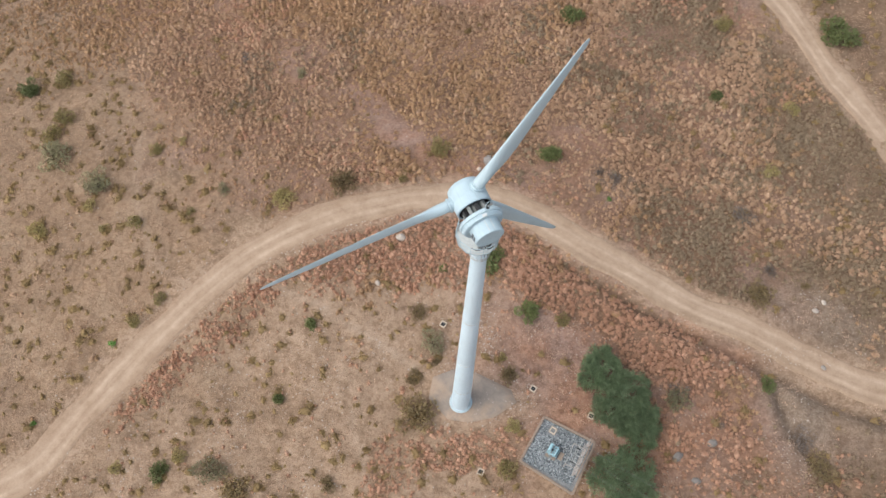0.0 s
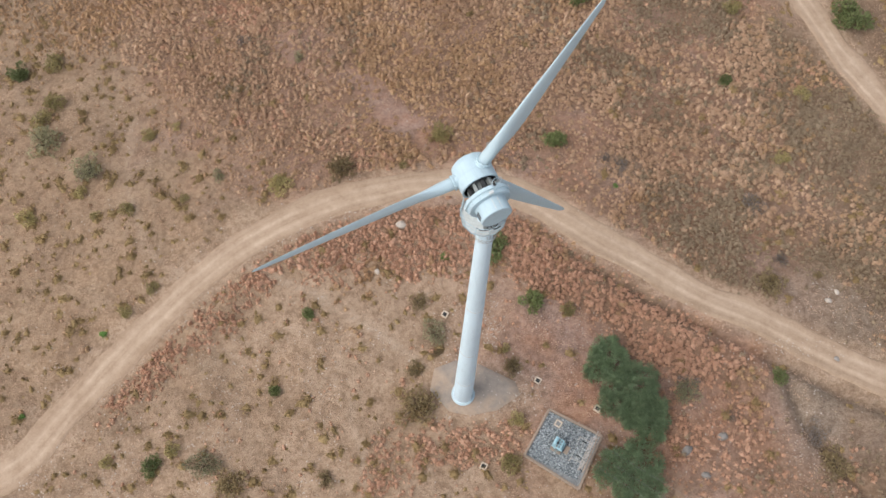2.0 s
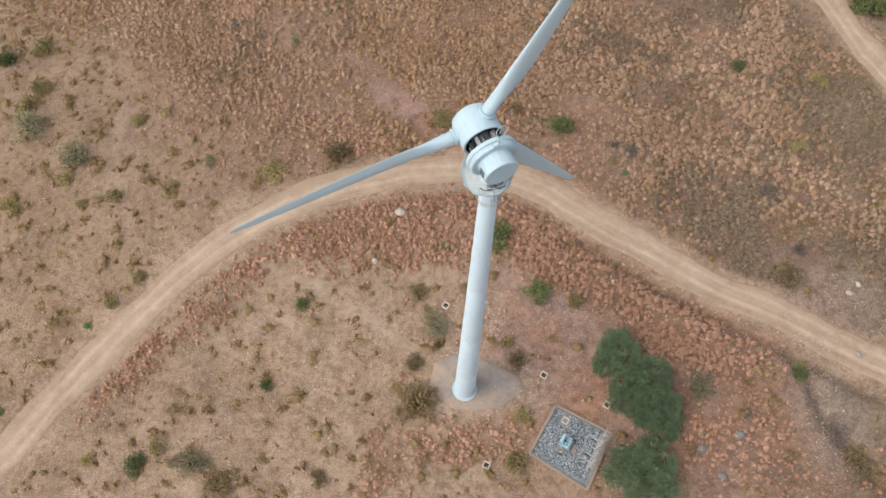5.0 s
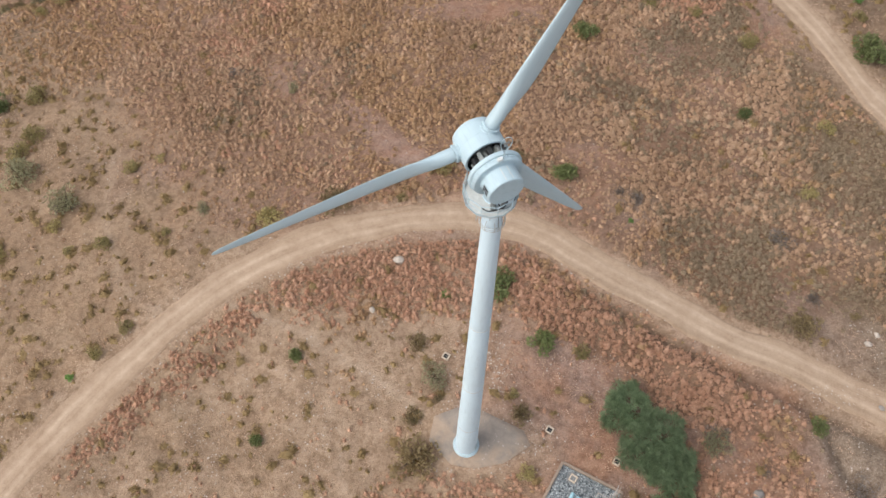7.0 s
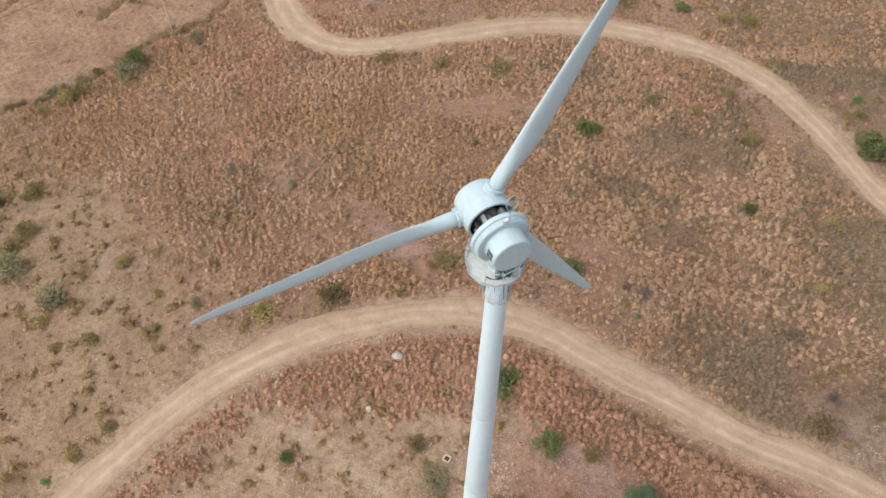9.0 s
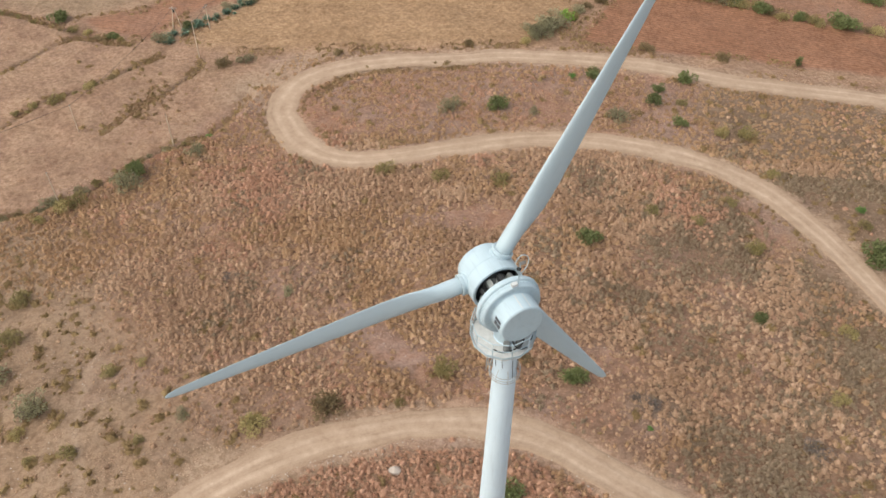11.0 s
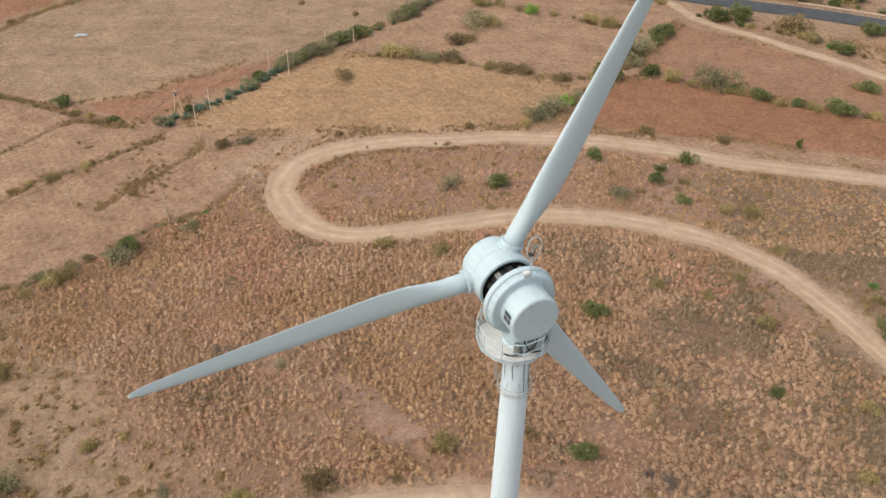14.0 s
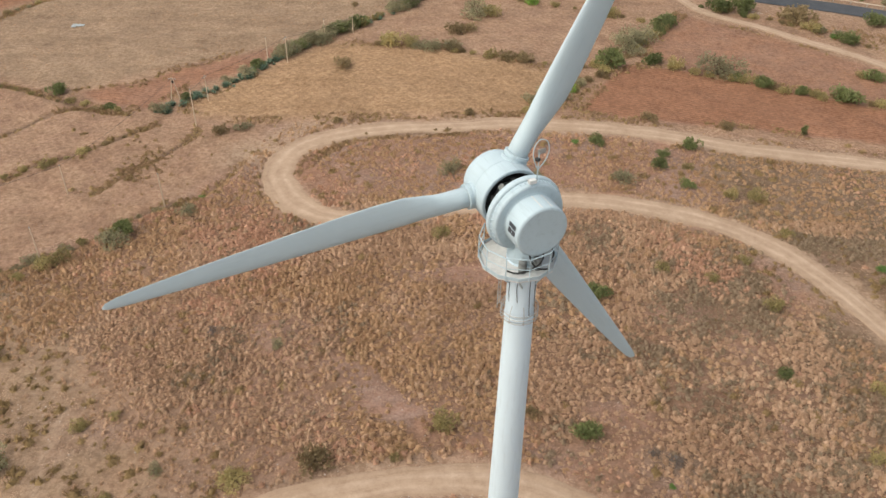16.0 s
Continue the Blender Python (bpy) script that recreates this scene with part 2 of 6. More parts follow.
M_STEEL = plain("galvanised_steel", (0.30, 0.30, 0.29), (0.46, 0.46, 0.44), 6.0, 0.45, 0.3)
M_GRATE = plain("grey_deck", (0.46, 0.47, 0.46), (0.64, 0.65, 0.64), 6.0, 0.6)
M_CONCRETE = plain("concrete", (0.215, 0.17, 0.14), (0.37, 0.285, 0.225), 0.7, 0.9)
M_PALECON = plain("pale_concrete", (0.42, 0.33, 0.25), (0.62, 0.52, 0.42), 4.0, 0.9)
M_WALL = plain("rubble_wall", (0.20, 0.145, 0.11), (0.38, 0.295, 0.23), 2.2, 0.92, strength=0.8, dist=0.06)
M_GRAVEL, gn, gl, gb = mat("grey_gravel", 0.9)
gl.new(ramp(gn, gl, gn.new("ShaderNodeNewGeometry").outputs["Random Per Island"], [(0.0, (0.05, 0.055, 0.06)), (0.5, (0.175, 0.19, 0.2)), (0.85, (0.29, 0.31, 0.32)), (1.0, (0.44, 0.45, 0.45))]), gb.inputs["Base Color"])
M_STONE = leaf_material("pale_stone", (0.40, 0.32, 0.27), (0.72, 0.64, 0.57), 0.9, 0)
M_ROCK = leaf_material("weathered_rock", (0.28, 0.22, 0.18), (0.50, 0.43, 0.37), 0.9, 0)
M_DSTONE = leaf_material("dark_stone", (0.10, 0.09, 0.085), (0.26, 0.23, 0.21), 0.9, 0)
M_BLUE = plain("blue_paint", (0.20, 0.36, 0.42), (0.40, 0.56, 0.61), 5.0, 0.5)
M_POLE = plain("weathered_pole", (0.50, 0.38, 0.28), (0.70, 0.56, 0.43), 5.0, 0.85)
M_OLDWOOD = plain("weathered_timber", (0.26, 0.225, 0.20), (0.44, 0.39, 0.355), 5.0, 0.85)
M_WIRE = plain("dull_conductor", (0.20, 0.20, 0.19), (0.28, 0.28, 0.27), 6.0, 0.6)
M_BARK = plain("bark", (0.09, 0.06, 0.04), (0.19, 0.14, 0.10), 8.0, 0.95)
M_CLOTH = plain("pale_sheet", (0.28, 0.33, 0.34), (0.46, 0.50, 0.51), 2.0, 0.8)
M_LOGO = plain("dark_panel", (0.03, 0.035, 0.045), (0.07, 0.075, 0.085), 5.0, 0.4)
M_RED = grass_material("russet_grass", [(0.25, (0.572, 0.332, 0.218)), (0.5, (0.703, 0.425, 0.294)), (0.75, (0.825, 0.539, 0.388))])
M_PINK = grass_material("pink_brown_grass", [(0.25, (0.521, 0.338, 0.221)), (0.5, (0.667, 0.447, 0.301)), (0.75, (0.804, 0.573, 0.404))])
M_OCHRE = grass_material("ochre_grass", [(0.25, (0.491, 0.306, 0.180)), (0.5, (0.623, 0.405, 0.242)), (0.75, (0.752, 0.514, 0.322))])
M_GREYGRASS = grass_material("grey_brown_grass", [(0.25, (0.307, 0.223, 0.150)), (0.5, (0.405, 0.303, 0.208)), (0.75, (0.499, 0.386, 0.272))])
M_EDGE = grass_material("field_edge_straw", [(0.25, (0.330, 0.205, 0.115)), (0.5, (0.440, 0.290, 0.172)), (0.75, (0.560, 0.385, 0.240))])
M_HERB = grass_material("olive_brown_herbs", [(0.2, (0.244, 0.167, 0.078)), (0.5, (0.383, 0.267, 0.130)), (0.8, (0.554, 0.390, 0.196))])
LEAF = {
    "g": leaf_material("green_leaves", (0.12, 0.145, 0.055), (0.26, 0.28, 0.115)),
    "b": leaf_material("bright_leaves", (0.11, 0.21, 0.055), (0.25, 0.42, 0.12)),
    "v": leaf_material("vivid_leaves", (0.18, 0.33, 0.06), (0.42, 0.62, 0.14)),
    "o": leaf_material("olive_leaves", (0.244, 0.211, 0.089), (0.513, 0.409, 0.192)),
    "y": leaf_material("grey_green_leaves", (0.216, 0.198, 0.118), (0.396, 0.360, 0.216)),
    "d": leaf_material("dry_leaves", (0.189, 0.142, 0.070), (0.365, 0.270, 0.149)),
    "x": leaf_material("thorn_tree_leaves", (0.142, 0.197, 0.106), (0.376, 0.454, 0.279)),
    "k": leaf_material("dead_brush_twigs", (0.13, 0.108, 0.095), (0.28, 0.235, 0.205)),
    "a": leaf_material("agave_leaves", (0.101, 0.152, 0.105), (0.230, 0.310, 0.219)),
}


# ---- mesh helpers ----
def mesh_arrays(name, verts, faces, material, smooth=False, attrs=None):
    """A mesh from numpy arrays of vertices and of triangles or quads."""
    me = bpy.data.meshes.new(name)
    k = faces.shape[1]
    me.vertices.add(len(verts))
    me.vertices.foreach_set("co", np.ascontiguousarray(verts, np.float32).ravel())
    me.loops.add(faces.size)
    me.loops.foreach_set("vertex_index", np.ascontiguousarray(faces, np.int32).ravel())
    me.polygons.add(len(faces))
    me.polygons.foreach_set("loop_start", np.arange(0, faces.size, k, dtype=np.int32))
    me.polygons.foreach_set("use_smooth", np.full(len(faces), smooth))
    for key, values in (attrs or {}).items():
        a = me.attributes.new(key, "FLOAT", "POINT")
        a.data.foreach_set("value", np.ascontiguousarray(values, np.float32))
    me.update(calc_edges=True)
    me.materials.append(material)
    return me


def part(name, bm, material, parent=None, label="", smooth=False, at=None):
    me = bpy.data.meshes.new(name)
    for f in bm.faces:
        f.smooth = smooth
    bm.to_mesh(me)
    bm.free()
    me.materials.append(material)
    ob = new(name, me)
    ob.parent = parent
    if at is not None:
        ob.matrix_basis = at
    if label:
        ob["label"] = label
    return ob


def thing(name, m, label, category, group="", kind=""):
    ob = new(name)
    ob.matrix_basis = m
    return tagged(ob, label, category, group, kind)


def bm_box(sx, sy, sz, m=None, bevel=0.0, bm=None):
    """A box that stands on its origin."""
    own = bmesh.new()
    bmesh.ops.create_cube(own, size=1.0)
    bmesh.ops.scale(own, vec=(sx, sy, sz), verts=own.verts)
    bmesh.ops.translate(own, vec=(0, 0, sz / 2), verts=own.verts)
    if bevel:
        bmesh.ops.bevel(own, geom=own.edges[:], offset=bevel, segments=2, affect="EDGES", profile=0.6)
    return joined(bm, own, m)


def joined(bm, own, m):
    if m is not None:
        bmesh.ops.transform(own, matrix=m, verts=own.verts)
    if bm is None:
        return own
    me = bpy.data.meshes.new("tmp")
    own.to_mesh(me)
    own.free()
    bm.from_mesh(me)
    bpy.data.meshes.remove(me)
    return bm


def bm_lathe(profile, seg=48, m=None, bm=None):
    """A body turned round z from (radius, z) pairs; a radius of 0 closes it."""
    own = bmesh.new()
    rings = []
    for r, z in profile:
        if r <= 1e-6:
            rings.append([own.verts.new((0, 0, z))])
        else:
            rings.append([own.verts.new((r * math.cos(2 * math.pi * i / seg), r * math.sin(2 * math.pi * i / seg), z)) for i in range(seg)])
    for a, c in zip(rings, rings[1:]):
        for i in range(seg):
            j = (i + 1) % seg
            q = [a[i % len(a)], a[j % len(a)], c[j % len(c)], c[i % len(c)]]
            own.faces.new([v for k, v in enumerate(q) if v not in q[:k]])
    bmesh.ops.recalc_face_normals(own, faces=own.faces)
    return joined(bm, own, m)


def bm_tube(points, r, seg=8, closed=False, bm=None, r_end=None):
    """A round rod along points."""
    own = bmesh.new()
    pts = [Vector(p) for p in points]
    rings = []
    cnt = len(pts)
    up = Vector((0.31, 0.17, 0.93)).normalized()
    for i, p in enumerate(pts):
        a = pts[(i - 1) % cnt] if closed or i else p
        c = pts[(i + 1) % cnt] if closed or i < cnt - 1 else p
        d = (c - a).normalized()
        s = d.cross(up)
        if s.length < 0.05:
            s = d.cross(Vector((1, 0, 0)))
        s.normalize()
        t = s.cross(d)
        rr = r if r_end is None else r + (r_end - r) * i / (cnt - 1)
        rings.append([own.verts.new(p + rr * (math.cos(2 * math.pi * k / seg) * s + math.sin(2 * math.pi * k / seg) * t)) for k in range(seg)])
    pairs = list(zip(rings, rings[1:])) + ([(rings[-1], rings[0])] if closed else [])
    for a, c in pairs:
        for k in range(seg):
            own.faces.new((a[k], a[(k + 1) % seg], c[(k + 1) % seg], c[k]))
    if not closed:
        own.faces.new(rings[0][::-1])
        own.faces.new(rings[-1])
    bmesh.ops.recalc_face_normals(own, faces=own.faces)
    return joined(bm, own, None)


def circle(r, z, cnt=32, a0=0.0, a1=360.0):
    full = abs(a1 - a0) >= 359.9
    steps = cnt if full else cnt - 1
    return [(r * math.cos(radians(a0 + (a1 - a0) * i / steps)), r * math.sin(radians(a0 + (a1 - a0) * i / steps)), z) for i in range(cnt)]


# ---- the lie of the land ----
def vnoise(x, y, scale, seed=0):
    """Smooth value noise between -1 and 1, for arrays."""
    x, y = np.asarray(x, float) / scale, np.asarray(y, float) / scale
    xi, yi = np.floor(x), np.floor(y)
    fx, fy = x - xi, y - yi
    fx, fy = fx * fx * (3 - 2 * fx), fy * fy * (3 - 2 * fy)

    def h(a, c):
        v = np.sin(a * 127.1 + c * 311.7 + seed * 74.7) * 43758.5453
        return v - np.floor(v)

    top = h(xi, yi) * (1 - fx) + h(xi + 1, yi) * fx
    low = h(xi, yi + 1) * (1 - fx) + h(xi + 1, yi + 1) * fx
    return (top * (1 - fy) + low * fy) * 2 - 1


def hill(x, y):
    """The hilltop that the turbine stands on and the plain round it."""
    x, y = np.asarray(x, float), np.asarray(y, float)
    z = -11 * (1 - np.exp(-(((x - 10) ** 2 + (y - 10) ** 2) / 120.0**2)))
    for cx, cy, a, s in ((-60, 85, -1.8, 32), (42, 54, -1.6, 26), (5, 185, 3.0, 55), (-24, 28, 1.3, 24), (8, 10, 0.5, 14)):
        z = z + a * np.exp(-((x - cx) ** 2 + (y - cy) ** 2) / (2 * s * s))
    return z - 0.5277


def spline(points, step=1.0):
    """A smooth line through points, in even steps."""
    p = np.array([points[0], *points, points[-1]], float)
    out = []
    for i in range(1, len(p) - 2):
        cnt = max(2, int(np.linalg.norm(p[i + 1] - p[i]) / step))
        t = (np.arange(cnt) / cnt)[:, None]
        a, b, c, d = p[i - 1], p[i], p[i + 1], p[i + 2]
        out.append(0.5 * (2 * b + (c - a) * t + (2 * a - 5 * b + 4 * c - d) * t**2 + (3 * b - a - 3 * c + d) * t**3))
    return np.concatenate([*out, p[-1:]])


def off_line(x, y, line):
    """Distance to a line of points, with the side as its sign (positive on its left)."""
    x, y = np.asarray(x, float), np.asarray(y, float)
    best, sign = np.full(x.shape, 1e9), np.ones(x.shape)
    a = line[::3] if len(line) > 30 else line
    a = np.concatenate([a, line[-1:]])
    lo, hi = a.min(0) - 40, a.max(0) + 40
    near = (x > lo[0]) & (x < hi[0]) & (y > lo[1]) & (y < hi[1])
    px, py, bb, ss = x[near], y[near], best[near], sign[near]
    for p, q in zip(a, a[1:]):
        d = q - p
        ll = d @ d
        if ll < 1e-9:
            continue
        t = np.clip(((px - p[0]) * d[0] + (py - p[1]) * d[1]) / ll, 0, 1)
        ex, ey = px - p[0] - t * d[0], py - p[1] - t * d[1]
        dist = np.hypot(ex, ey)
        sel = dist < bb
        bb = np.where(sel, dist, bb)
        ss = np.where(sel, np.sign(d[0] * ey - d[1] * ex + 1e-12), ss)
    best[near], sign[near] = bb, ss
    return best * sign


def in_field(x, y, corners, soft=1.0):
    """1 inside a polygon, falling to 0 over soft metres."""
    x, y = np.asarray(x, float), np.asarray(y, float)
    c = np.array(corners, float)
    inside = np.zeros(x.shape, bool)
    dist = np.full(x.shape, 1e9)
    for p, q in zip(c, np.roll(c, -1, 0)):
        cut = (p[1] > y) != (q[1] > y)
        with np.errstate(divide="ignore", invalid="ignore"):
            inside ^= cut & (x < (q[0] - p[0]) * (y - p[1]) / (q[1] - p[1]) + p[0])
        d = q - p
        t = np.clip(((x - p[0]) * d[0] + (y - p[1]) * d[1]) / (d @ d), 0, 1)
        dist = np.minimum(dist, np.hypot(x - p[0] - t * d[0], y - p[1] - t * d[1]))
    return np.clip(0.5 + np.where(inside, dist, -dist) / (2 * soft), 0, 1)


def blob(x, y, cx, cy, rx, ry, turn=0.0):
    """A soft oval patch."""
    c, s = math.cos(radians(turn)), math.sin(radians(turn))
    u, v = (x - cx) * c + (y - cy) * s, -(x - cx) * s + (y - cy) * c
    return np.clip(1.6 - 1.1 * np.sqrt((u / rx) ** 2 + (v / ry) ** 2), 0, 1)


HILL_ROAD = spline([(-110, -62), (-84, -36), (-62.5, -15.7), (-54.7, -10.2), (-49.2, -2.4), (-43.9, 4.5), (-38.4, 11.4), (-32.6, 17.4), (-26.4, 22.1), (-17.7, 26.5), (-10.2, 28.8), (-2.6, 29.8), (3.6, 29.6), (9.8, 27.5), (16.5, 23.2), (23.9, 19.2), (31.1, 15.2), (38.2, 12.2), (45.2, 8.8), (53.2, 5.2), (63, 4), (72, 9), (76, 20), (73, 30), (67.5, 38)])
LOOP_ROAD = spline([(67.5, 38), (64.0, 46), (57.8, 57), (54.1, 66.4), (49.8, 74.4), (44.4, 80.9), (37.2, 85.9), (28.3, 88.8), (18.9, 90.4), (10.2, 90.5), (0.6, 88.5), (-8.9, 86.0), (-16.3, 84.1), (-22.8, 83.7), (-28.5, 86.4), (-33.5, 91.9), (-36.3, 98.4), (-36.0, 105.1), (-33.1, 110.0), (-27.0, 113.6), (-19.4, 115.5), (-8.4, 116.3), (2.7, 117.7), (13.8, 117.6), (24.8, 117.2), (35.6, 115.4), (45.8, 112.4), (58.3, 110.8), (68.7, 109.8), (80, 109), (110, 112)])
FIELD_TRACK = spline([(46, 203), (50.6, 196.6), (55.0, 187.3), (59.8, 182.5), (68.6, 176.7), (75.5, 171.0), (86.7, 163.1), (93.5, 156.5), (106, 147), (125, 138)])
HIGHWAY = spline([(-60, 236), (0, 218), (38.3, 207.6), (48.9, 205.0), (68.3, 200.4), (90.1, 195.7), (106.1, 190.7), (123.0, 184.4), (170, 165), (240, 130)], 2.0)
FOOTPATHS = [
    spline([(-33, 17.5), (-27.6, 15.6), (-22.8, 13.7), (-19.7, 12.4), (-15.6, 9.8), (-11.6, 7.6), (-6.2, 4.3)]),
    spline([(-50, 40), (-48.6, 29.5), (-45.5, 22.4), (-43.5, 18.2), (-38.2, 15.0)]),
    spline([(-14, -1), (-13.5, -4.8), (-12.0, -7.5), (-11.7, -11.4), (-10.5, -16)]),
]
GULLY = spline([(40.6, 4.4), (41.6, 2.6), (42.3, -0.4), (43.6, -3.4), (45.4, -5.6), (47.6, -8.4), (51, -12)], 0.6)
HEDGE = spline([(-66.6, 123.0), (-61.8, 129.2), (-57.7, 132.3), (-51.2, 141.6), (-44.3, 152.7), (-35.3, 163.7), (-25.3, 174.5), (-14.9, 191.9), (-9.1, 199.4)])
BANKS = [
    spline([(-90, 62), (-75.2, 69.1), (-70.7, 71.3), (-65.8, 75.0), (-61.2, 80.3), (-57.7, 86.8), (-50.6, 90.0), (-46.1, 96.1), (-43.9, 104.5)]),
    spline([(-100, 84), (-87.4, 94.5), (-84.0, 101.1), (-76.6, 107.1), (-70.9, 113.2), (-64.8, 119.2)]),
    spline([(-110, 100), (-95.5, 111.7), (-91.5, 118.3), (-86.0, 125.3), (-77.8, 126.0)]),
    spline([(-125, 140), (-106.9, 136.1), (-98.2, 133.7), (-87.4, 128.8), (-79.7, 124.6), (-71.9, 123.0)]),
    spline([(-68.0, 93.0), (-64.3, 100.3), (-59.9, 107.0), (-56.1, 113.0), (-56.0, 116.8)]),
    spline([(-31, 101), (-29, 106.5), (-24, 110.8), (-14, 112.6), (-4, 113.2)]),
    spline([(-130, 160), (-123.8, 172.2), (-116.8, 187.1), (-104.2, 199.4), (-90, 215)]),
]
RED_FIELDS = [
    [(31, 148.8), (45.2, 146.4), (77.6, 135.9), (98.6, 129.1), (120, 122), (112, 114), (79, 117.8), (50, 120.9), (32.1, 121.8), (18.8, 124), (24.7, 137)],
    [(49.7, 182.6), (68.7, 171.6), (92.3, 153.5), (105, 143), (100, 131), (78.2, 137.8), (60.1, 143), (45.4, 147.8), (35.7, 155.3)],
    [(-86.9, 133.8), (-75.1, 136.3), (-65.5, 147), (-50.2, 155.3), (-45, 156.7), (-52.9, 143.8), (-62.5, 136.2), (-69.1, 125.3), (-78.4, 127.7)],
    [(-170, 215), (-121, 206), (-117, 189), (-127.6, 173.8), (-180, 150)],
]
STRAW_FIELD = [(-37, 157), (-28.7, 157), (-7.4, 152.5), (21.2, 141), (16.9, 129.9), (8.4, 122.1), (-26.5, 120.5), (-44, 120), (-57, 122.5), (-61, 127), (-50, 141.5)]
PLAIN = [(-300, 20), (-92, 60), (-75, 69), (-62, 80), (-51, 90.5), (-44, 104), (-40, 117), (0, 120), (60, 114), (300, 110), (300, 600), (-300, 600)]


def land(x, y, rough=True):
    """Height of the ground, with road cuts, field banks and small relief."""
    x, y = np.asarray(x, float), np.asarray(y, float)
    z = hill(x, y)
    d1 = off_line(x, y, HILL_ROAD)
    near = np.minimum(np.abs(d1), np.abs(off_line(x, y, LOOP_ROAD)))
    near = np.minimum(near, np.minimum(np.abs(off_line(x, y, FIELD_TRACK)) + 0.3, np.clip(np.abs(off_line(x, y, HIGHWAY)) - 2.5, 0, None)))
    yard = np.exp(-((x - 12.5) ** 2 + (y + 6.2) ** 2) / 40.0) + np.exp(-(x**2 + y**2) / 30.0)
    if rough:
        calm = np.clip((near - 2.4) / 3.0, 0, 1) * np.clip(1 - yard, 0, 1)
        z = z + calm * (0.30 * vnoise(x, y, 7.0, 1) + 0.12 * vnoise(x, y, 2.3, 2) + 0.05 * vnoise(x, y, 1.1, 3))
    side = np.where(d1 < 0, -d1, 0)
    cut = np.exp(-(((side - 4.1) / 0.75) ** 2)) * np.clip((x - 8) / 14, 0.15, 1) * (side > 0)
    z = z - 1.15 * cut + 0.35 * np.exp(-(((side - 6.0) / 1.2) ** 2)) * (side > 0)
    gully = off_line(x, y, GULLY)
    z = z - 1.3 * np.exp(-(((gully - 0.9) / 0.9) ** 2)) * np.clip(0.85 + 0.4 * vnoise(x, y, 2.6, 81), 0.3, 1.2)
    for b, h in zip(BANKS, (1.2, 0.6, 0.5, 0.5, 0.6, 0.7, 0.5)):
        d = off_line(x, y, b)
        z = z - h * np.exp(-((d / 1.2) ** 2)) * 0.5 + 0.5 * h * np.exp(-(((d + 2.0) / 1.3) ** 2))
    return z


def cover(x, y):
    """How thick the tussocks stand, and the kinds of bare ground, two with shade mixed in: a table of maps from 0 to 1.
    """
    x, y = np.asarray(x, float), np.asarray(y, float)
    d1, d2 = off_line(x, y, HILL_ROAD), off_line(x, y, LOOP_ROAD)
    near = np.minimum(np.abs(d1), np.abs(d2))
    n1, n2 = vnoise(x, y, 11, 5), vnoise(x, y, 4, 6)
    plain_part = in_field(x, y, PLAIN, 3.0)
    north = np.clip(d1 / 4, 0, 1)
    west = np.clip((-17 - 1.25 * (y - 31) - x + 9 * n1 + 7 * n2) / 24, 0, 1) * np.clip((98 - y) / 20, 0, 1)
    open_part = west * (1 - 0.55 * np.clip((y - 46) / 14, 0, 1))
    dense = north * (1 - 0.93 * open_part) * (1 - plain_part)
    inside_loop = np.clip((y - 88) / 4, 0, 1) * (1 - plain_part)
    dense = dense * (1 - 0.58 * inside_loop)
    south = np.zeros(x.shape)
    for b, k in (((-8, 20.5, 20, 5.2, 8), 1.3), ((13, 18.5, 13, 5.5, -28), 1.3), ((27, 8.5, 12, 5.0, -32), 1.2), ((33, -4, 13, 8, 0), 0.60), ((-39.5, 3.6, 10, 3.4, 50), 1.3), ((-32, 10.5, 9, 3.2, 42), 1.2), ((-1.0, -5.8, 8, 2.8, 0), 1.25), ((-8.5, -9.4, 3.8, 4.4, 0), 1.15), ((50, -10, 10, 8, 0), 0.55)):
        south = np.maximum(south, k * blob(x, y, *b))
    south = np.maximum(np.clip(south, 0, 1) * np.clip(0.95 + 0.4 * n2, 0.4, 1), 0.10 + 0.16 * np.clip(n1 + 0.5 * n2, 0, 1)) * np.clip(-d1 / 3 - 0.4, 0, 1)
    dens = np.maximum(dense * np.clip(1.0 + 0.46 * n1 + 0.34 * n2, 0.2, 1), south)
    for b, k in (((-12, 42, 11, 2.6, -46), 0.7), ((1, 69, 11, 3.6, 4), 0.75), ((-26.5, 53, 4.5, 6, 20), 0.55), ((-10, 40, 6, 2, 0), 0.55), ((16, 41, 6, 3, 0), 0.6), ((48.5, 14, 10, 5.5, -28), 0.9), ((28, 62, 8, 2.5, 12), 0.4), ((44, 0, 4, 7, -20), 0.8)):
        dens = dens * (1 - k * blob(x, y, *b))
    keep = np.clip((near - 2.3) / 1.2, 0, 1)
    path = np.zeros(x.shape)
    for p, worn in zip(FOOTPATHS, (1.0, 0.45, 0.6)):
        path = np.maximum(path, worn * np.clip(1.3 - np.abs(off_line(x, y, p)) / 0.42, 0, 1))
    pad = np.clip(1.5 - np.hypot((x - 1.2) / 6.2, (y - 0.6) / 4.2), 0, 1)
    yard = in_field(x, y, [(10.6, -0.6), (6.9, -7.3), (14.5, -12), (18.3, -4.3)], 0.4)
    red = np.zeros(x.shape)
    for f, k in zip(RED_FIELDS, (0.95, 0.55, 0.7, 0.9)):
        red = np.maximum(red, k * in_field(x, y, f, 0.8))
    red = np.maximum(red, 0.8 * blob(x, y, -53.5, 87.0, 7.5, 1.5, 28))
    straw = in_field(x, y, STRAW_FIELD, 2.5)
    dens = dens * keep * (1 - 0.9 * path) * (1 - pad) * (1 - yard) * (1 - 0.97 * plain_part)
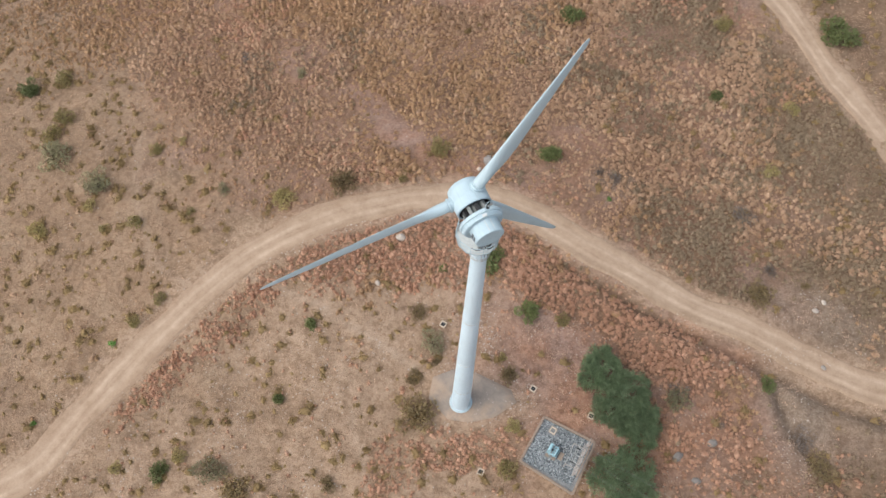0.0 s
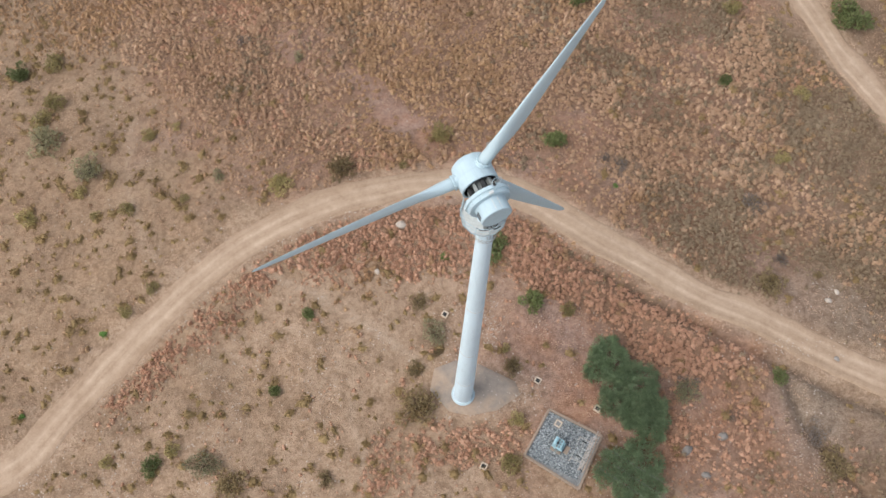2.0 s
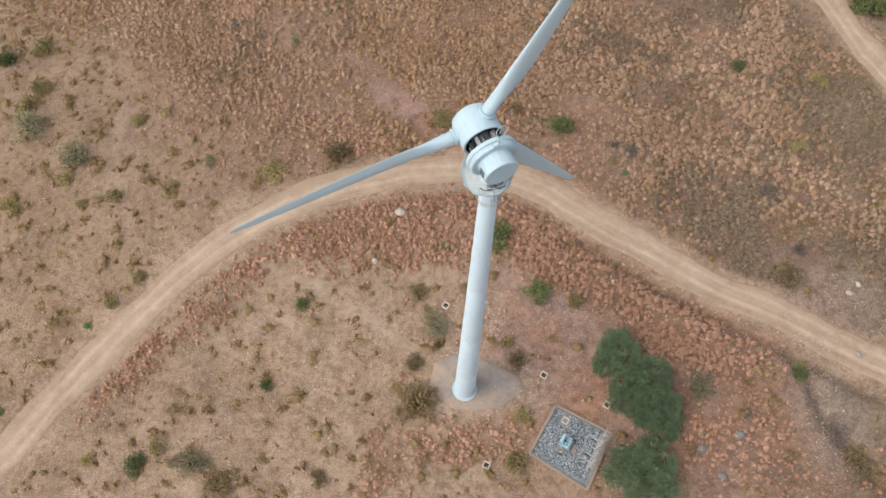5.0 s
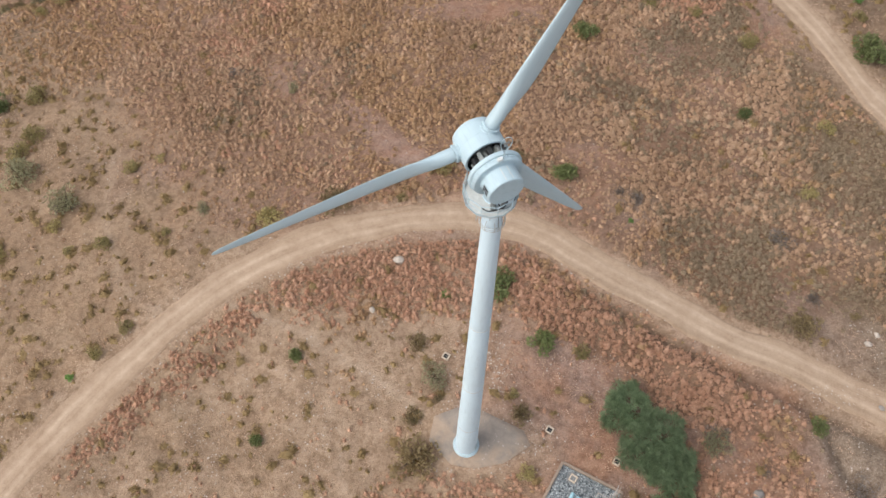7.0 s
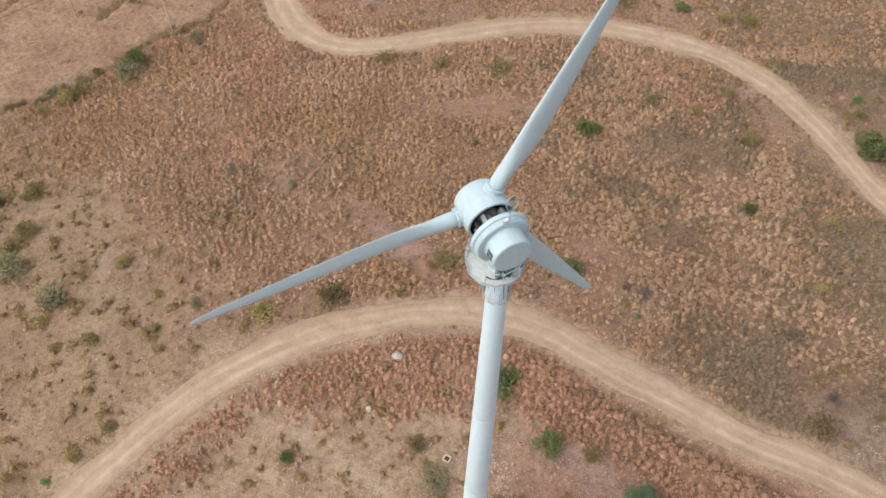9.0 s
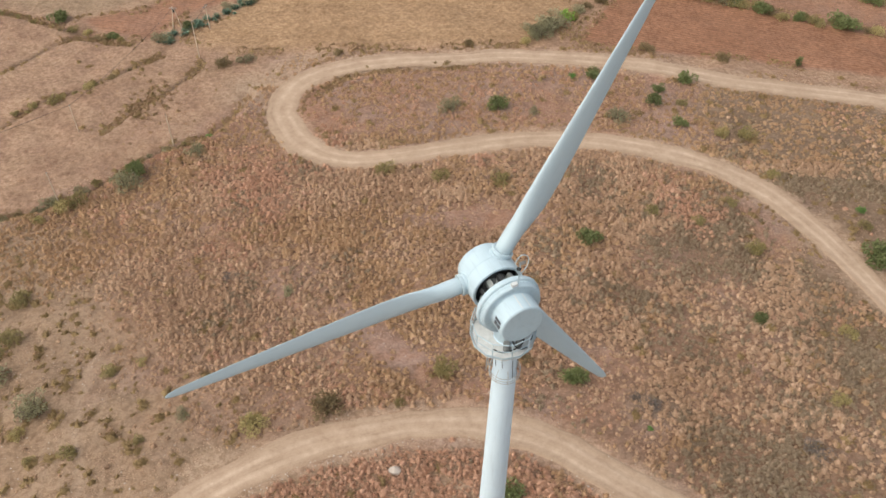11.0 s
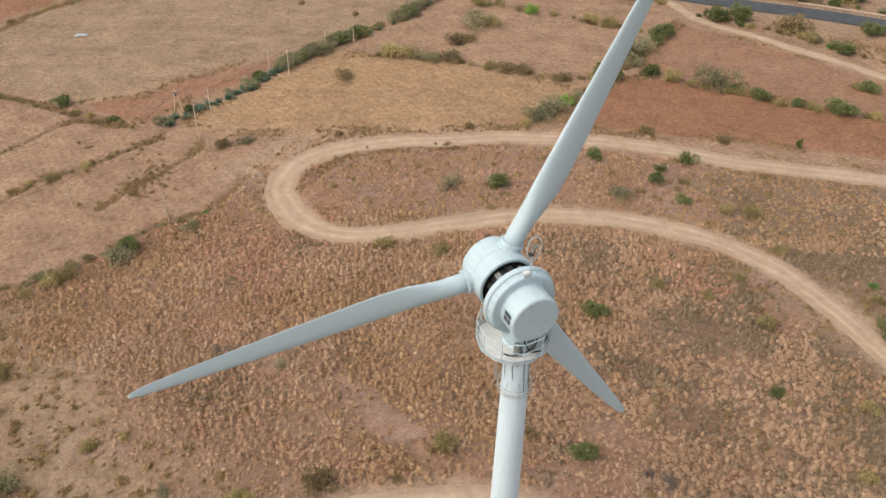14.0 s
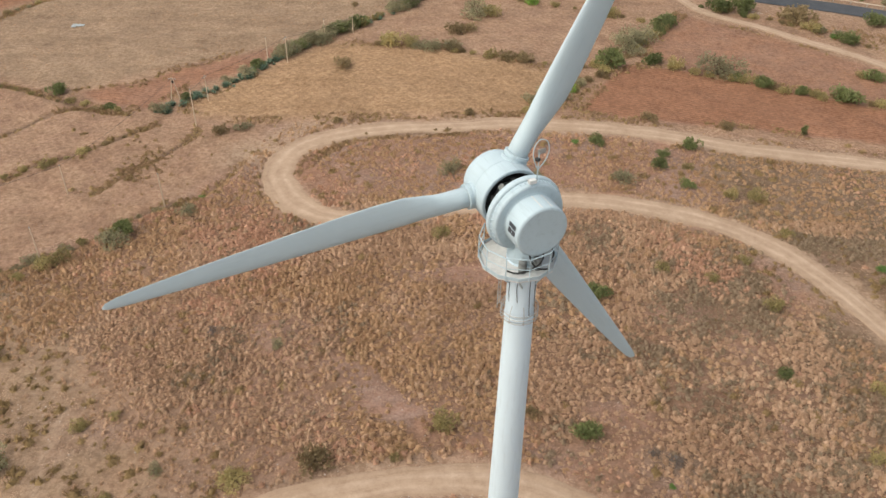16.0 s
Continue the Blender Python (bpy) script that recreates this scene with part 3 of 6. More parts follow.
    shoulder = np.clip(1.25 - (near - 1.6) / 2.4 + 0.35 * n2, 0, 1)
    shoulder = np.maximum(shoulder, np.clip(1.2 - np.abs(off_line(x, y, FIELD_TRACK)) / 2.0, 0, 1))
    shoulder = np.maximum(shoulder, 0.8 * np.clip(1.6 - np.abs(off_line(x, y, HIGHWAY)) / 6.0, 0, 1))
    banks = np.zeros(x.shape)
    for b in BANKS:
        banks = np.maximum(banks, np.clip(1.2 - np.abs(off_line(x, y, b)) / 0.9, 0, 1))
    # shade in the roadside ditch, put into the ground colour
    ditch_shade = np.exp(-(((-d1 - 4.1) / 0.75) ** 2)) * np.clip((x - 14) / 8, 0, 1) * np.clip((46 - x) / 4, 0, 1)
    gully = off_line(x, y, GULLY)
    banks = np.maximum(banks, 0.9 * ditch_shade)
    # a darker strip along the gully's edge
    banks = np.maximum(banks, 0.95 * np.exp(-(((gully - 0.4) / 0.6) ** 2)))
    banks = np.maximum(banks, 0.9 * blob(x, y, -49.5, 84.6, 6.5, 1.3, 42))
    sandy = np.clip((-d1 - 4) / 6, 0, 1) * np.clip((16 - x) / 8, 0, 1) * np.clip(0.62 + 0.5 * n1 + 0.3 * n2, 0.1, 1)
    bench = np.maximum(blob(x, y, -42, 108, 8, 5, 40), 0.8 * blob(x, y, -36, 115, 8, 3.5, 25))
    grey = np.maximum.reduce([0.8 * blob(x, y, 45, 1, 7, 4.0, -65), 0.45 * blob(x, y, 50, 0, 9, 7, 0), 0.6 * blob(x, y, 49, 14, 10, 5, -28), 0.6 * blob(x, y, 3.6, 0.8, 4.2, 2.4, -10), 0.5 * blob(x, y, 22, 34, 4, 2.5, 0)])
    return {
        "dens": dens, "west": west, "plain": plain_part, "near": near, "d1": d1,
        # litter and painted gap shade follow the tussock density
        "litter_shade": np.clip(dens * 1.2, 0, 1), "red": red, "straw": straw, "grey": grey,
        "green": 0.8 * in_field(x, y, [(-130, 172), (-108, 140), (-88, 134), (-66, 147), (-47, 158), (-30, 172), (-10, 205), (-60, 240), (-118, 190)], 2.5),
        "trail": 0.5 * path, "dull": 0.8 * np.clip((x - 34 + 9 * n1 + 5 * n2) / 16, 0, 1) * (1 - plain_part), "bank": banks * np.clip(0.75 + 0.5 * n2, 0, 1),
        "dust": np.maximum.reduce([0.85 * shoulder, 0.7 * path, 0.35 * pad, 0.95 * bench, 0.8 * blob(x, y, -1.2, -3.4, 6, 3.4, 0), 0.9 * blob(x, y, -2.5, -11, 6, 3.2, 15), 0.75 * sandy]),
        "pale": np.clip(0.85 * west, 0, 1), "field": 0.95 * plain_part * (1 - red),
    }


def axis_steps(lo, hi, step, far, grow=1.12):
    """Even steps from lo to hi and growing ones out to far on both sides."""
    mid = np.arange(lo, hi + step, step)
    out, s, v = [], step, 0.0
    while v < far:
        s *= grow
        v += s
        out.append(v)
    out = np.array(out)
    return np.concatenate([(lo - out)[::-1], mid, mid[-1] + out])


def build_ground():
    xs, ys = axis_steps(-105, 105, 0.68, 3500), axis_steps(-22, 205, 0.68, 3500)
    gx, gy = np.meshgrid(xs, ys)
    z = land(gx, gy)
    c = cover(gx, gy)
    z = z - 0.10 * np.clip(2.3 - c["near"] / 1.4, 0, 1)
    verts = np.stack([gx, gy, z], -1).reshape(-1, 3)
    cols = len(xs)
    i = (np.arange(len(ys) - 1)[:, None] * cols + np.arange(cols - 1)).ravel()
    faces = np.stack([i, i + 1, i + cols + 1, i + cols], 1)
    maps = {k: c[k].ravel() for k in ("litter_shade", "red", "straw", "grey", "dust", "pale", "field", "green", "bank", "trail", "dull")}
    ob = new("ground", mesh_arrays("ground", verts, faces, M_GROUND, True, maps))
    tagged(ob, "dry reddish-tan hilltop soil with fields on the plain", "ground", kind="structure")


def build_road(name, line, half, material, label, lift=0.05, ruts=True):
    """A strip along a line, with wheel ruts and ragged sides where it is a dirt road; wider in the hairpin."""
    half = half * (1 + 0.34 * np.exp(-((line[:, 0] + 36) ** 2 + (line[:, 1] - 99) ** 2) / 13.0**2))
    d = np.gradient(line, axis=0)
    d /= np.linalg.norm(d, axis=1)[:, None]
    side = np.stack([-d[:, 1], d[:, 0]], 1)
    cols = np.linspace(-1, 1, 21)
    s = np.arange(len(line))
    rag = 1 + (0.16 * vnoise(s, 0 * s, 6, 11) + 0.10 * vnoise(s, 0 * s, 2, 12) if ruts else 0)
    rag2 = 1 + (0.16 * vnoise(s, 0 * s, 6, 13) + 0.10 * vnoise(s, 0 * s, 2, 14) if ruts else 0)
    rows, across, lanes = [], [], []
    for k in cols:
        w = half * k * (rag if k > 0 else rag2)
        p = line + side * w[:, None] if ruts else line + side * (half * k)[:, None]
        z = hill(p[:, 0], p[:, 1]) + lift
        if ruts:
            z = z - 0.05 * np.exp(-(((abs(k) - 0.48) / 0.14) ** 2)) - 0.14 * (abs(k) > 0.97)
        else:
            z = z - 0.10 * (abs(k) > 0.99)
        rows.append(np.column_stack([p, z]))
        drift = 0.10 * vnoise(s, 0 * s, 19, 15)
        u = np.abs(k - drift)
        a = 0.32 * np.exp(-((u / 0.72) ** 4)) + 0.68 * np.exp(-(((u - 0.36) / 0.13) ** 2))
        lanes.append(np.full(len(line), 4.5 * k))
        across.append(a if ruts else np.ones(len(line)))
    v = np.stack(rows, 1).reshape(-1, 3)
    cc = len(cols)
    i = (np.arange(len(line) - 1)[:, None] * cc + np.arange(cc - 1)).ravel()
    f = np.stack([i, i + cc, i + cc + 1, i + 1], 1)
    ob = new(name, mesh_arrays(name, v, f, material, True, {"across": np.stack(across, 1).ravel(), "lane": np.stack(lanes, 1).ravel(), "along": np.repeat(s * 0.10, cc)}))
    tagged(ob, label, "road", kind="structure")
    return ob


build_ground()
build_road("dirt_road", HILL_ROAD, 2.3, M_ROAD, "pale rutted dirt track curving past the turbine")
build_road("dirt_road", LOOP_ROAD, 2.5, M_ROAD, "pale dirt road with a hairpin bend on the slope")
build_road("dirt_road", FIELD_TRACK, 1.7, M_ROAD, "sandy farm track between field and highway", 0.14)
build_road("highway", HIGHWAY, 4.0, M_ASPHALT, "grey asphalt road across the far plain", 0.25, False)


def zat(x, y):
    return float(land(np.array([x]), np.array([y]))[0])


def zflat(x, y):
    return float(hill(np.array([x]), np.array([y]))[0])


# ---- the wind turbine ----
YAW, AXIS_Z, ROTOR_R = 27.0, 55.0, 16.0
NEAR_R, FAR_R = 1.22, 0.62


def airfoil(chord, thick, cnt=20):
    pts = []
    for i in range(cnt):
        a = 2 * math.pi * i / cnt
        u = 0.5 * (1 + math.cos(a))
        t = 5 * thick * (0.2969 * math.sqrt(u) - 0.126 * u - 0.3516 * u**2 + 0.2843 * u**3 - 0.1015 * u**4)
        pts.append(((u - 0.32) * chord, t * chord * (1 if a <= math.pi else -1)))
    return pts


def bm_blade():
    """A blade along +z from the hub, chord along x, thickness along y."""
    bm = bmesh.new()
    rows = []
    for r, chord, thick, twist, roundness in ((1.15, 0.86, 1, -6, 1), (2.0, 0.86, 1, -6, 1), (2.7, 1.02, 0.72, -6, 0.72), (3.4, 1.26, 0.44, -6, 0.32), (4.3, 1.42, 0.29, -5, 0.08), (5.6, 1.40, 0.23, -4, 0), (7.3, 1.28, 0.20, -3, 0), (9.2, 1.12, 0.18, -2, 0), (11.1, 0.95, 0.17, -1, 0), (12.8, 0.79, 0.16, 0, 0), (14.3, 0.63, 0.15, 0, 0), (15.4, 0.48, 0.14, 0, 0), (15.85, 0.30, 0.14, 0, 0), (16.0, 0.09, 0.14, 0, 0)):
        foil = airfoil(chord, thick)
        c, s = math.cos(radians(twist)), math.sin(radians(twist))
        ring = []
        for i, (x, y) in enumerate(foil):
            a = 2 * math.pi * i / len(foil)
            x = x * (1 - roundness) + 0.43 * math.cos(a) * roundness
            y = y * (1 - roundness) + 0.43 * math.sin(a) * roundness
            ring.append(bm.verts.new((x * c - y * s, x * s + y * c, r)))
        rows.append(ring)
    for a, b in zip(rows, rows[1:]):
        for i in range(len(a)):
            j = (i + 1) % len(a)
            bm.faces.new((a[i], a[j], b[j], b[i]))
    bm.faces.new(rows[-1])
    bm.faces.new(rows[0][::-1])
    bmesh.ops.recalc_face_normals(bm, faces=bm.faces)
    return bm


def build_turbine():
    t = thing("wind_turbine", pose(0, 0, zflat(0, 0)), "white three-bladed wind turbine on a tapered tubular tower", "wind turbine")
    # tower in flanged sections
    joints = [0.25, 8.6, 20.6, 34.4, 49.9]
    rad = lambda z: NEAR_R + (FAR_R - NEAR_R) * z / 50.0
    for a, b in zip(joints, joints[1:]):
        part("tower_section", bm_lathe([(rad(a), a), (rad(a) + 0.004, a + 0.02), (rad(b), b - 0.02), (rad(b), b)], 64), M_WHITE_LIT, t, smooth=True)
        if b < 45:
            part("weld_seam", bm_lathe([(rad(b) - 0.02, b - 0.05), (rad(b) + 0.022, b - 0.04), (rad(b) + 0.022, b + 0.04), (rad(b) - 0.02, b + 0.05)], 64), M_GRATE, t, smooth=False)
    base = part("base_flange", bm_lathe([(1.2, -0.2), (1.48, -0.2), (1.48, 0.16), (1.42, 0.22), (1.28, 0.26), (1.2, 0.3)], 64), M_WHITE, t)
    for k in range(36):
        a = 2 * math.pi * k / 36
        part("anchor_bolt", bm_lathe([(0.035, 0.16), (0.035, 0.30), (0, 0.30)], 6, pose(1.38 * math.cos(a), 1.38 * math.sin(a), 0)), M_STEEL, base)
    part("tower_neck", bm_lathe([(0.60, 49.85), (0.66, 49.9), (0.66, 49.98), (0.625, 50.03), (0.615, 52.6), (0.72, 52.75), (0.72, 53.05), (0.55, 53.1)], 48), M_WHITE_LIT, t)
    door = bm_box(0.75, 0.06, 1.9, pose(0, -rad(1.2) - 0.01, 0.5), 0.02)
    part("tower_door", door, M_WHITE, t, at=pose(0, 0, 0, 0, 0, 70))
    # hoops and brackets under the deck
    for z in (49.95, 50.15, 50.35):
        part("hoop", bm_tube(circle(0.80, z, 40), 0.018, 6, True), M_STEEL, t)
    for k in range(8):
        a = 2 * math.pi * k / 8 + 0.2
        x, y = math.cos(a), math.sin(a)
        part("bracket", bm_tube([(0.62 * x, 0.62 * y, 50.75), (0.80 * x, 0.80 * y, 50.4), (0.80 * x, 0.80 * y, 49.9), (0.64 * x, 0.64 * y, 49.9)], 0.016, 6), M_STEEL, t)
    for a, z0, z1 in ((215, 52.0, 50.6), (300, 52.1, 50.2), (330, 52.0, 50.0), (250, 51.9, 51.0)):
        x, y = math.cos(radians(a)), math.sin(radians(a))
        part("cable", bm_tube([(0.62 * x, 0.62 * y, z0 + 0.3), (0.65 * x, 0.65 * y, (z0 + z1) / 2 + 0.1), (0.64 * x + 0.06, 0.64 * y, z1)], 0.014, 6), M_CABLE, t)
    # short ladder beside the neck
    lad = bmesh.new()
    for sx in (-0.17, 0.17):
        bm_tube([(sx, 0, 0), (sx, 0, 2.3)], 0.022, 6, bm=lad)
    for k in range(8):
        bm_tube([(-0.17, 0, 0.15 + 0.28 * k), (0.17, 0, 0.15 + 0.28 * k)], 0.014, 6, bm=lad)
    part("ladder", lad, M_STEEL, t, at=pose(-0.92, -0.2, 50.5, 0, 0, 70))
    # deck with rail
    off = pose(-0.26, 0.0, 0.58)
    deck = part("deck", bm_lathe([(0.5, 52.28), (1.56, 52.28), (1.60, 52.30), (1.60, 52.36), (1.56, 52.38), (0.5, 52.38)], 12), M_GRATE, t, "grey steel service deck", at=off)
    part("toe_board", bm_lathe([(1.60, 52.38), (1.62, 52.38), (1.62, 52.52), (1.60, 52.52)], 12), M_WHITE, deck)
    for k in range(6):
        a = radians(30 + 60 * k)
        part("deck_strut", bm_tube([(0.26 + 0.58 * math.cos(a), 0.58 * math.sin(a), 51.2), (1.45 * math.cos(a), 1.45 * math.sin(a), 52.28)], 0.035, 6), M_WHITE, deck)
    rail = part("handrail", bm_tube(circle(1.60, 53.42, 9, -210, 60), 0.026, 6), M_WHITE, t, at=off)
    part("mid_rail", bm_tube(circle(1.60, 52.92, 9, -210, 60), 0.018, 6), M_WHITE, rail)
    for k in range(9):
        a = radians(-210 + 33.75 * k)
        part("rail_post", bm_tube([(1.60 * math.cos(a), 1.60 * math.sin(a), 52.36), (1.60 * math.cos(a), 1.60 * math.sin(a), 53.43)], 0.022, 6), M_WHITE, rail)
    # nacelle, built along +y and turned into the wind
    turn = pose(0, 0, AXIS_Z, 0, 0, YAW)
    lay = turn @ pose(0, 0, 0, -90, 0, 0)
    nac = part("nacelle", bm_lathe([(0, -1.22), (1.02, -1.22), (1.085, -1.19), (1.11, -1.13), (1.11, -0.22), (1.16, -0.20), (1.16, -0.14), (1.0, -0.12)], 64), M_WHITE, t, "white drum-shaped nacelle cover", smooth=False, at=lay)
    gen = part("generator", bm_lathe([(0.9, -0.17), (1.44, -0.19), (1.50, -0.16), (1.53, -0.08), (1.53, -0.02), (1.545, 0.0), (1.545, 0.13), (1.60, 0.14), (1.635, 0.17), (1.65, 0.23), (1.65, 0.36), (1.61, 0.43), (1.3, 0.45), (0.5, 0.45)], 72), M_WHITE, t, "white ring generator drum", at=lay)
    for k in range(48):
        a = 360 * k / 48
        part("rim_lug", bm_box(0.045, 0.07, 0.11, pose(0, 1.55, 0.015, 0, 0, 0), 0.008), M_WHITE, gen, at=pose(0, 0, 0, 0, 0, a))
    for k in (-1, 1):
        part("cover_strip", bm_box(0.05, 0.014, 0.86, pose(0, 1.11, -1.10), 0.004), M_GRATE, nac, at=pose(0, 0, 0, 0, 0, 180 + 11 * k + 8))
    # emblem: three dark tiles on the cover's flank
    emblem = part("emblem", bm_box(0.50, 0.006, 0.56, pose(0, 1.109, -1.04)), M_WHITE, nac, "plain three-part dark emblem", at=pose(0, 0, 0, 0, 0, 100))
    for dx, dz, sx, sz in ((-0.115, 0.02, 0.19, 0.50), (0.125, 0.14, 0.21, 0.24), (0.125, -0.13, 0.21, 0.24)):
        part("emblem_tile", bm_box(sx, 0.012, sz, pose(dx, 1.113, -0.76 + dz - sz / 2), 0.003), M_LOGO, emblem)
    part("rotor_bearing", bm_lathe([(0.0, 0.40), (0.75, 0.44), (0.95, 0.5), (0.95, 0.62), (0.7, 0.7), (0.62, 1.7), (0, 1.7)], 40), M_MACHINE, t, "dark bearing between hub and generator", at=lay)
    for k in range(10):
        part("bearing_block", bm_box(0.26, 0.34, 0.72, pose(0, 0.84, 0.62), 0.03), M_DARK if k % 2 else M_MACHINE, t, at=lay @ pose(0, 0, 0, 0, 0, 36 * k))
    # yoke below the drum
    part("yoke", bm_lathe([(0.70, 53.05), (0.72, 53.25), (0.64, 53.5), (0.55, 54.2)], 32), M_WHITE, t, smooth=True)
    part("yaw_motor", bm_lathe([(0, 0), (0.16, 0), (0.17, 0.05), (0.17, 0.5), (0.12, 0.55), (0, 0.55)], 20, pose(0.5, -0.72, 52.96)), M_MACHINE, t)
    part("yaw_motor", bm_lathe([(0, 0), (0.16, 0), (0.17, 0.05), (0.17, 0.5), (0.12, 0.55), (0, 0.55)], 20, pose(-0.1, -0.95, 52.96)), M_MACHINE, t)
    for pts in ([(0.1, -0.6, 54.0), (0.2, -1.05, 53.6), (0.5, -1.15, 53.3), (0.9, -0.8, 53.02)], [(0.4, -0.5, 54.1), (0.7, -0.85, 53.7), (0.4, -1.1, 53.3), (-0.3, -1.2, 53.05), (-0.7, -1.0, 53.0)], [(0.7, -0.3, 54.1), (1.1, -0.5, 53.7), (1.1, -0.4, 53.1)]):
        part("cable", bm_tube(spline(pts, 0.12).tolist(), 0.035, 6), M_CABLE, t)
    # hub
    h0, h1 = 1.28, 3.40
    hub = part("hub", bm_lathe([(1.20, h0 + 0.02), (1.30, h0), (1.35, h0 + 0.03), (1.36, h0 + 0.8), (1.345, h0 + 0.81), (1.345, h0 + 0.84), (1.36, h0 + 0.85), (1.35, h1 - 0.5), (1.25, h1 - 0.18), (1.05, h1 - 0.04), (0.7, h1), (0, h1 + 0.02)], 64), M_WHITE, t, "rounded white hub drum", smooth=False, at=lay)
    # shade of the hub's rear opening, painted on as a near-black lining
    part("hub_lining", bm_lathe([(1.20, h0 + 0.02), (1.16, h0 + 0.5), (0.3, h0 + 0.55), (0, h0 + 0.55)], 40), M_DARK, hub, "inside of the hub with its shade painted near-black")
    blade_mesh = None
    for k in range(3):
        root = turn @ pose(0, 2.32, 0) @ pose(0, 0, 0, 0, 120 * k + 26, 0)
        if blade_mesh is None:
            b = part("blade", bm_blade(), M_BLADE, t, "long tapered white blade", True, root)
            blade_mesh = b.data
        else:
            b = new("blade", blade_mesh)
            b.parent, b.matrix_basis, b["label"] = t, root, "long tapered white blade"
        part("root_collar", bm_lathe([(0.44, 1.10), (0.56, 1.12), (0.56, 1.36), (0.50, 1.38), (0.50, 1.46), (0.54, 1.47), (0.54, 1.58), (0.44, 1.60)], 40), M_WHITE, b)
    # wind mast with a lightning hoop on top of the drum
    top = turn @ pose(0.25, -0.05, 1.55)
    mast = part("wind_mast", bm_tube([(0, 0, 0), (0, 0, 1.3)], 0.028, 8), M_WHITE, t, at=top)
    loop = [(0, 0, 0.55), (0.32, 0, 0.95), (0.42, 0, 1.35), (0.30, 0, 1.72), (0, 0, 1.85), (-0.22, 0, 1.6), (-0.25, 0, 1.2), (-0.12, 0, 0.8), (0, 0, 0.55)]
    part("lightning_hoop", bm_tube(spline(loop, 0.08).tolist(), 0.022, 6), M_WHITE, mast)
    part("wind_vane", bm_box(0.34, 0.02, 0.22, pose(0.1, 0, 1.22), 0.005), M_STEEL, mast)
    part("cup_anemometer", bm_lathe([(0.02, 0), (0.10, 0.02), (0.12, 0.08), (0.06, 0.13), (0, 0.14)], 14, pose(-0.05, 0, 0.95)), M_DARK, mast)
    part("service_box", bm_box(0.3, 0.2, 0.16, None, 0.02), M_GRATE, t, at=turn @ pose(0.0, -0.12, 1.6))
    return t


build_turbine()


# ---- foot of the tower ----
def slab_material():
    m, n, l, b = mat("dusty_concrete", 0.92)
    con = ramp(n, l, texnoise(n, l, 0.9, 6, 0.7), [(0.3, (0.21, 0.17, 0.142)), (0.7, (0.31, 0.255, 0.215))])
    soil = ramp(n, l, texnoise(n, l, 1.6, 6, 0.7), [(0.3, (0.27, 0.195, 0.145)), (0.7, (0.36, 0.27, 0.205))])
    drift = ramp(n, l, texnoise(n, l, 0.22, 5, 0.6), [(0.47, (0, 0, 0)), (0.60, (1, 1, 1))])
    l.new(mixc(n, l, drift, con, soil), b.inputs["Base Color"])
    bump(n, l, b, texnoise(n, l, 5.0, 5, 0.7), 0.4, 0.03)
    return m


def build_pad():
    bm = bmesh.new()
    edge = [(-4.2, 0.3), (-3.7, 3.1), (-1.2, 4.2), (1.4, 4.1), (6.4, 1.9), (7.3, 0.2), (4.2, -1.9), (1.0, -2.6), (-1.6, -2.3)]
    top = [bm.verts.new((x, y, zflat(x, y) + 0.10)) for x, y in edge]
    low = [bm.verts.new((x * 1.04, y * 1.04, zflat(x, y) - 0.35)) for x, y in edge]
    mid = bm.verts.new((0.8, 0.6, zflat(0.8, 0.6) + 0.11))
    for i in range(len(edge)):
        j = (i + 1) % len(edge)
        bm.faces.new((top[i], top[j], mid))
        bm.faces.new((low[i], low[j], top[j], top[i]))
    bmesh.ops.recalc_face_normals(bm, faces=bm.faces)
    bmesh.ops.subdivide_edges(bm, edges=bm.edges[:], cuts=3, use_grid_fill=True)
    for v in bm.verts:
        v.co.z -= 0.10 * max(0.0, float(vnoise(v.co.x, v.co.y, 1.7, 21)) + 0.15) + 0.035 * max(0, math.hypot(v.co.x - 1, v.co.y - 0.6) - 3.4)
    ob = part("foundation_slab", bm, slab_material(), None, "", True)
    tagged(ob, "dusty grey concrete slab half buried under the tower", "slab", kind="structure")


build_pad()


def earth_pit(m):
    t = thing("earth_pit", m, "small open square brick earthing pit sunk in soil", "pit", "earthing pits")
    for k in range(4):
        part("pit_wall", bm_box(0.92, 0.17, 0.55, pose(0, 0.40, -0.32), 0.015), M_PALECON, t, at=pose(0, 0, 0, 0, 0, 90 * k))
    # near-black plate: the pit's inner shade is put into its colour
    part("pit_floor", bm_box(0.66, 0.66, 0.02, pose(0, 0, 0.01)), M_DARK, t, "pit floor with the hollow's shade in its near-black colour")
    part("earth_rod", bm_tube([(0.05, 0.02, 0.02), (0.05, 0.02, 0.20)], 0.03, 8), M_STEEL, t)
    return t


pit = earth_pit(pose(-2.7, 10.3, zat(-2.7, 10.3) + 0.03, 0, 0, -28))
pit.scale = (0.86, 0.86, 1)
for px, py, turn in ((9.4, 2.1, -30), (2.8, -8.7, -24), (16.9, -1.1, -30), (11.95, -3.2, -30)):
    copy_thing(pit, pose(px, py, zat(px, py) + 0.05, 0, 0, turn))

# ---- transformer yard ----
YARD = [Vector(p) for p in ((10.8, -1.5), (7.75, -7.2), (14.35, -11.0), (17.35, -4.5))]


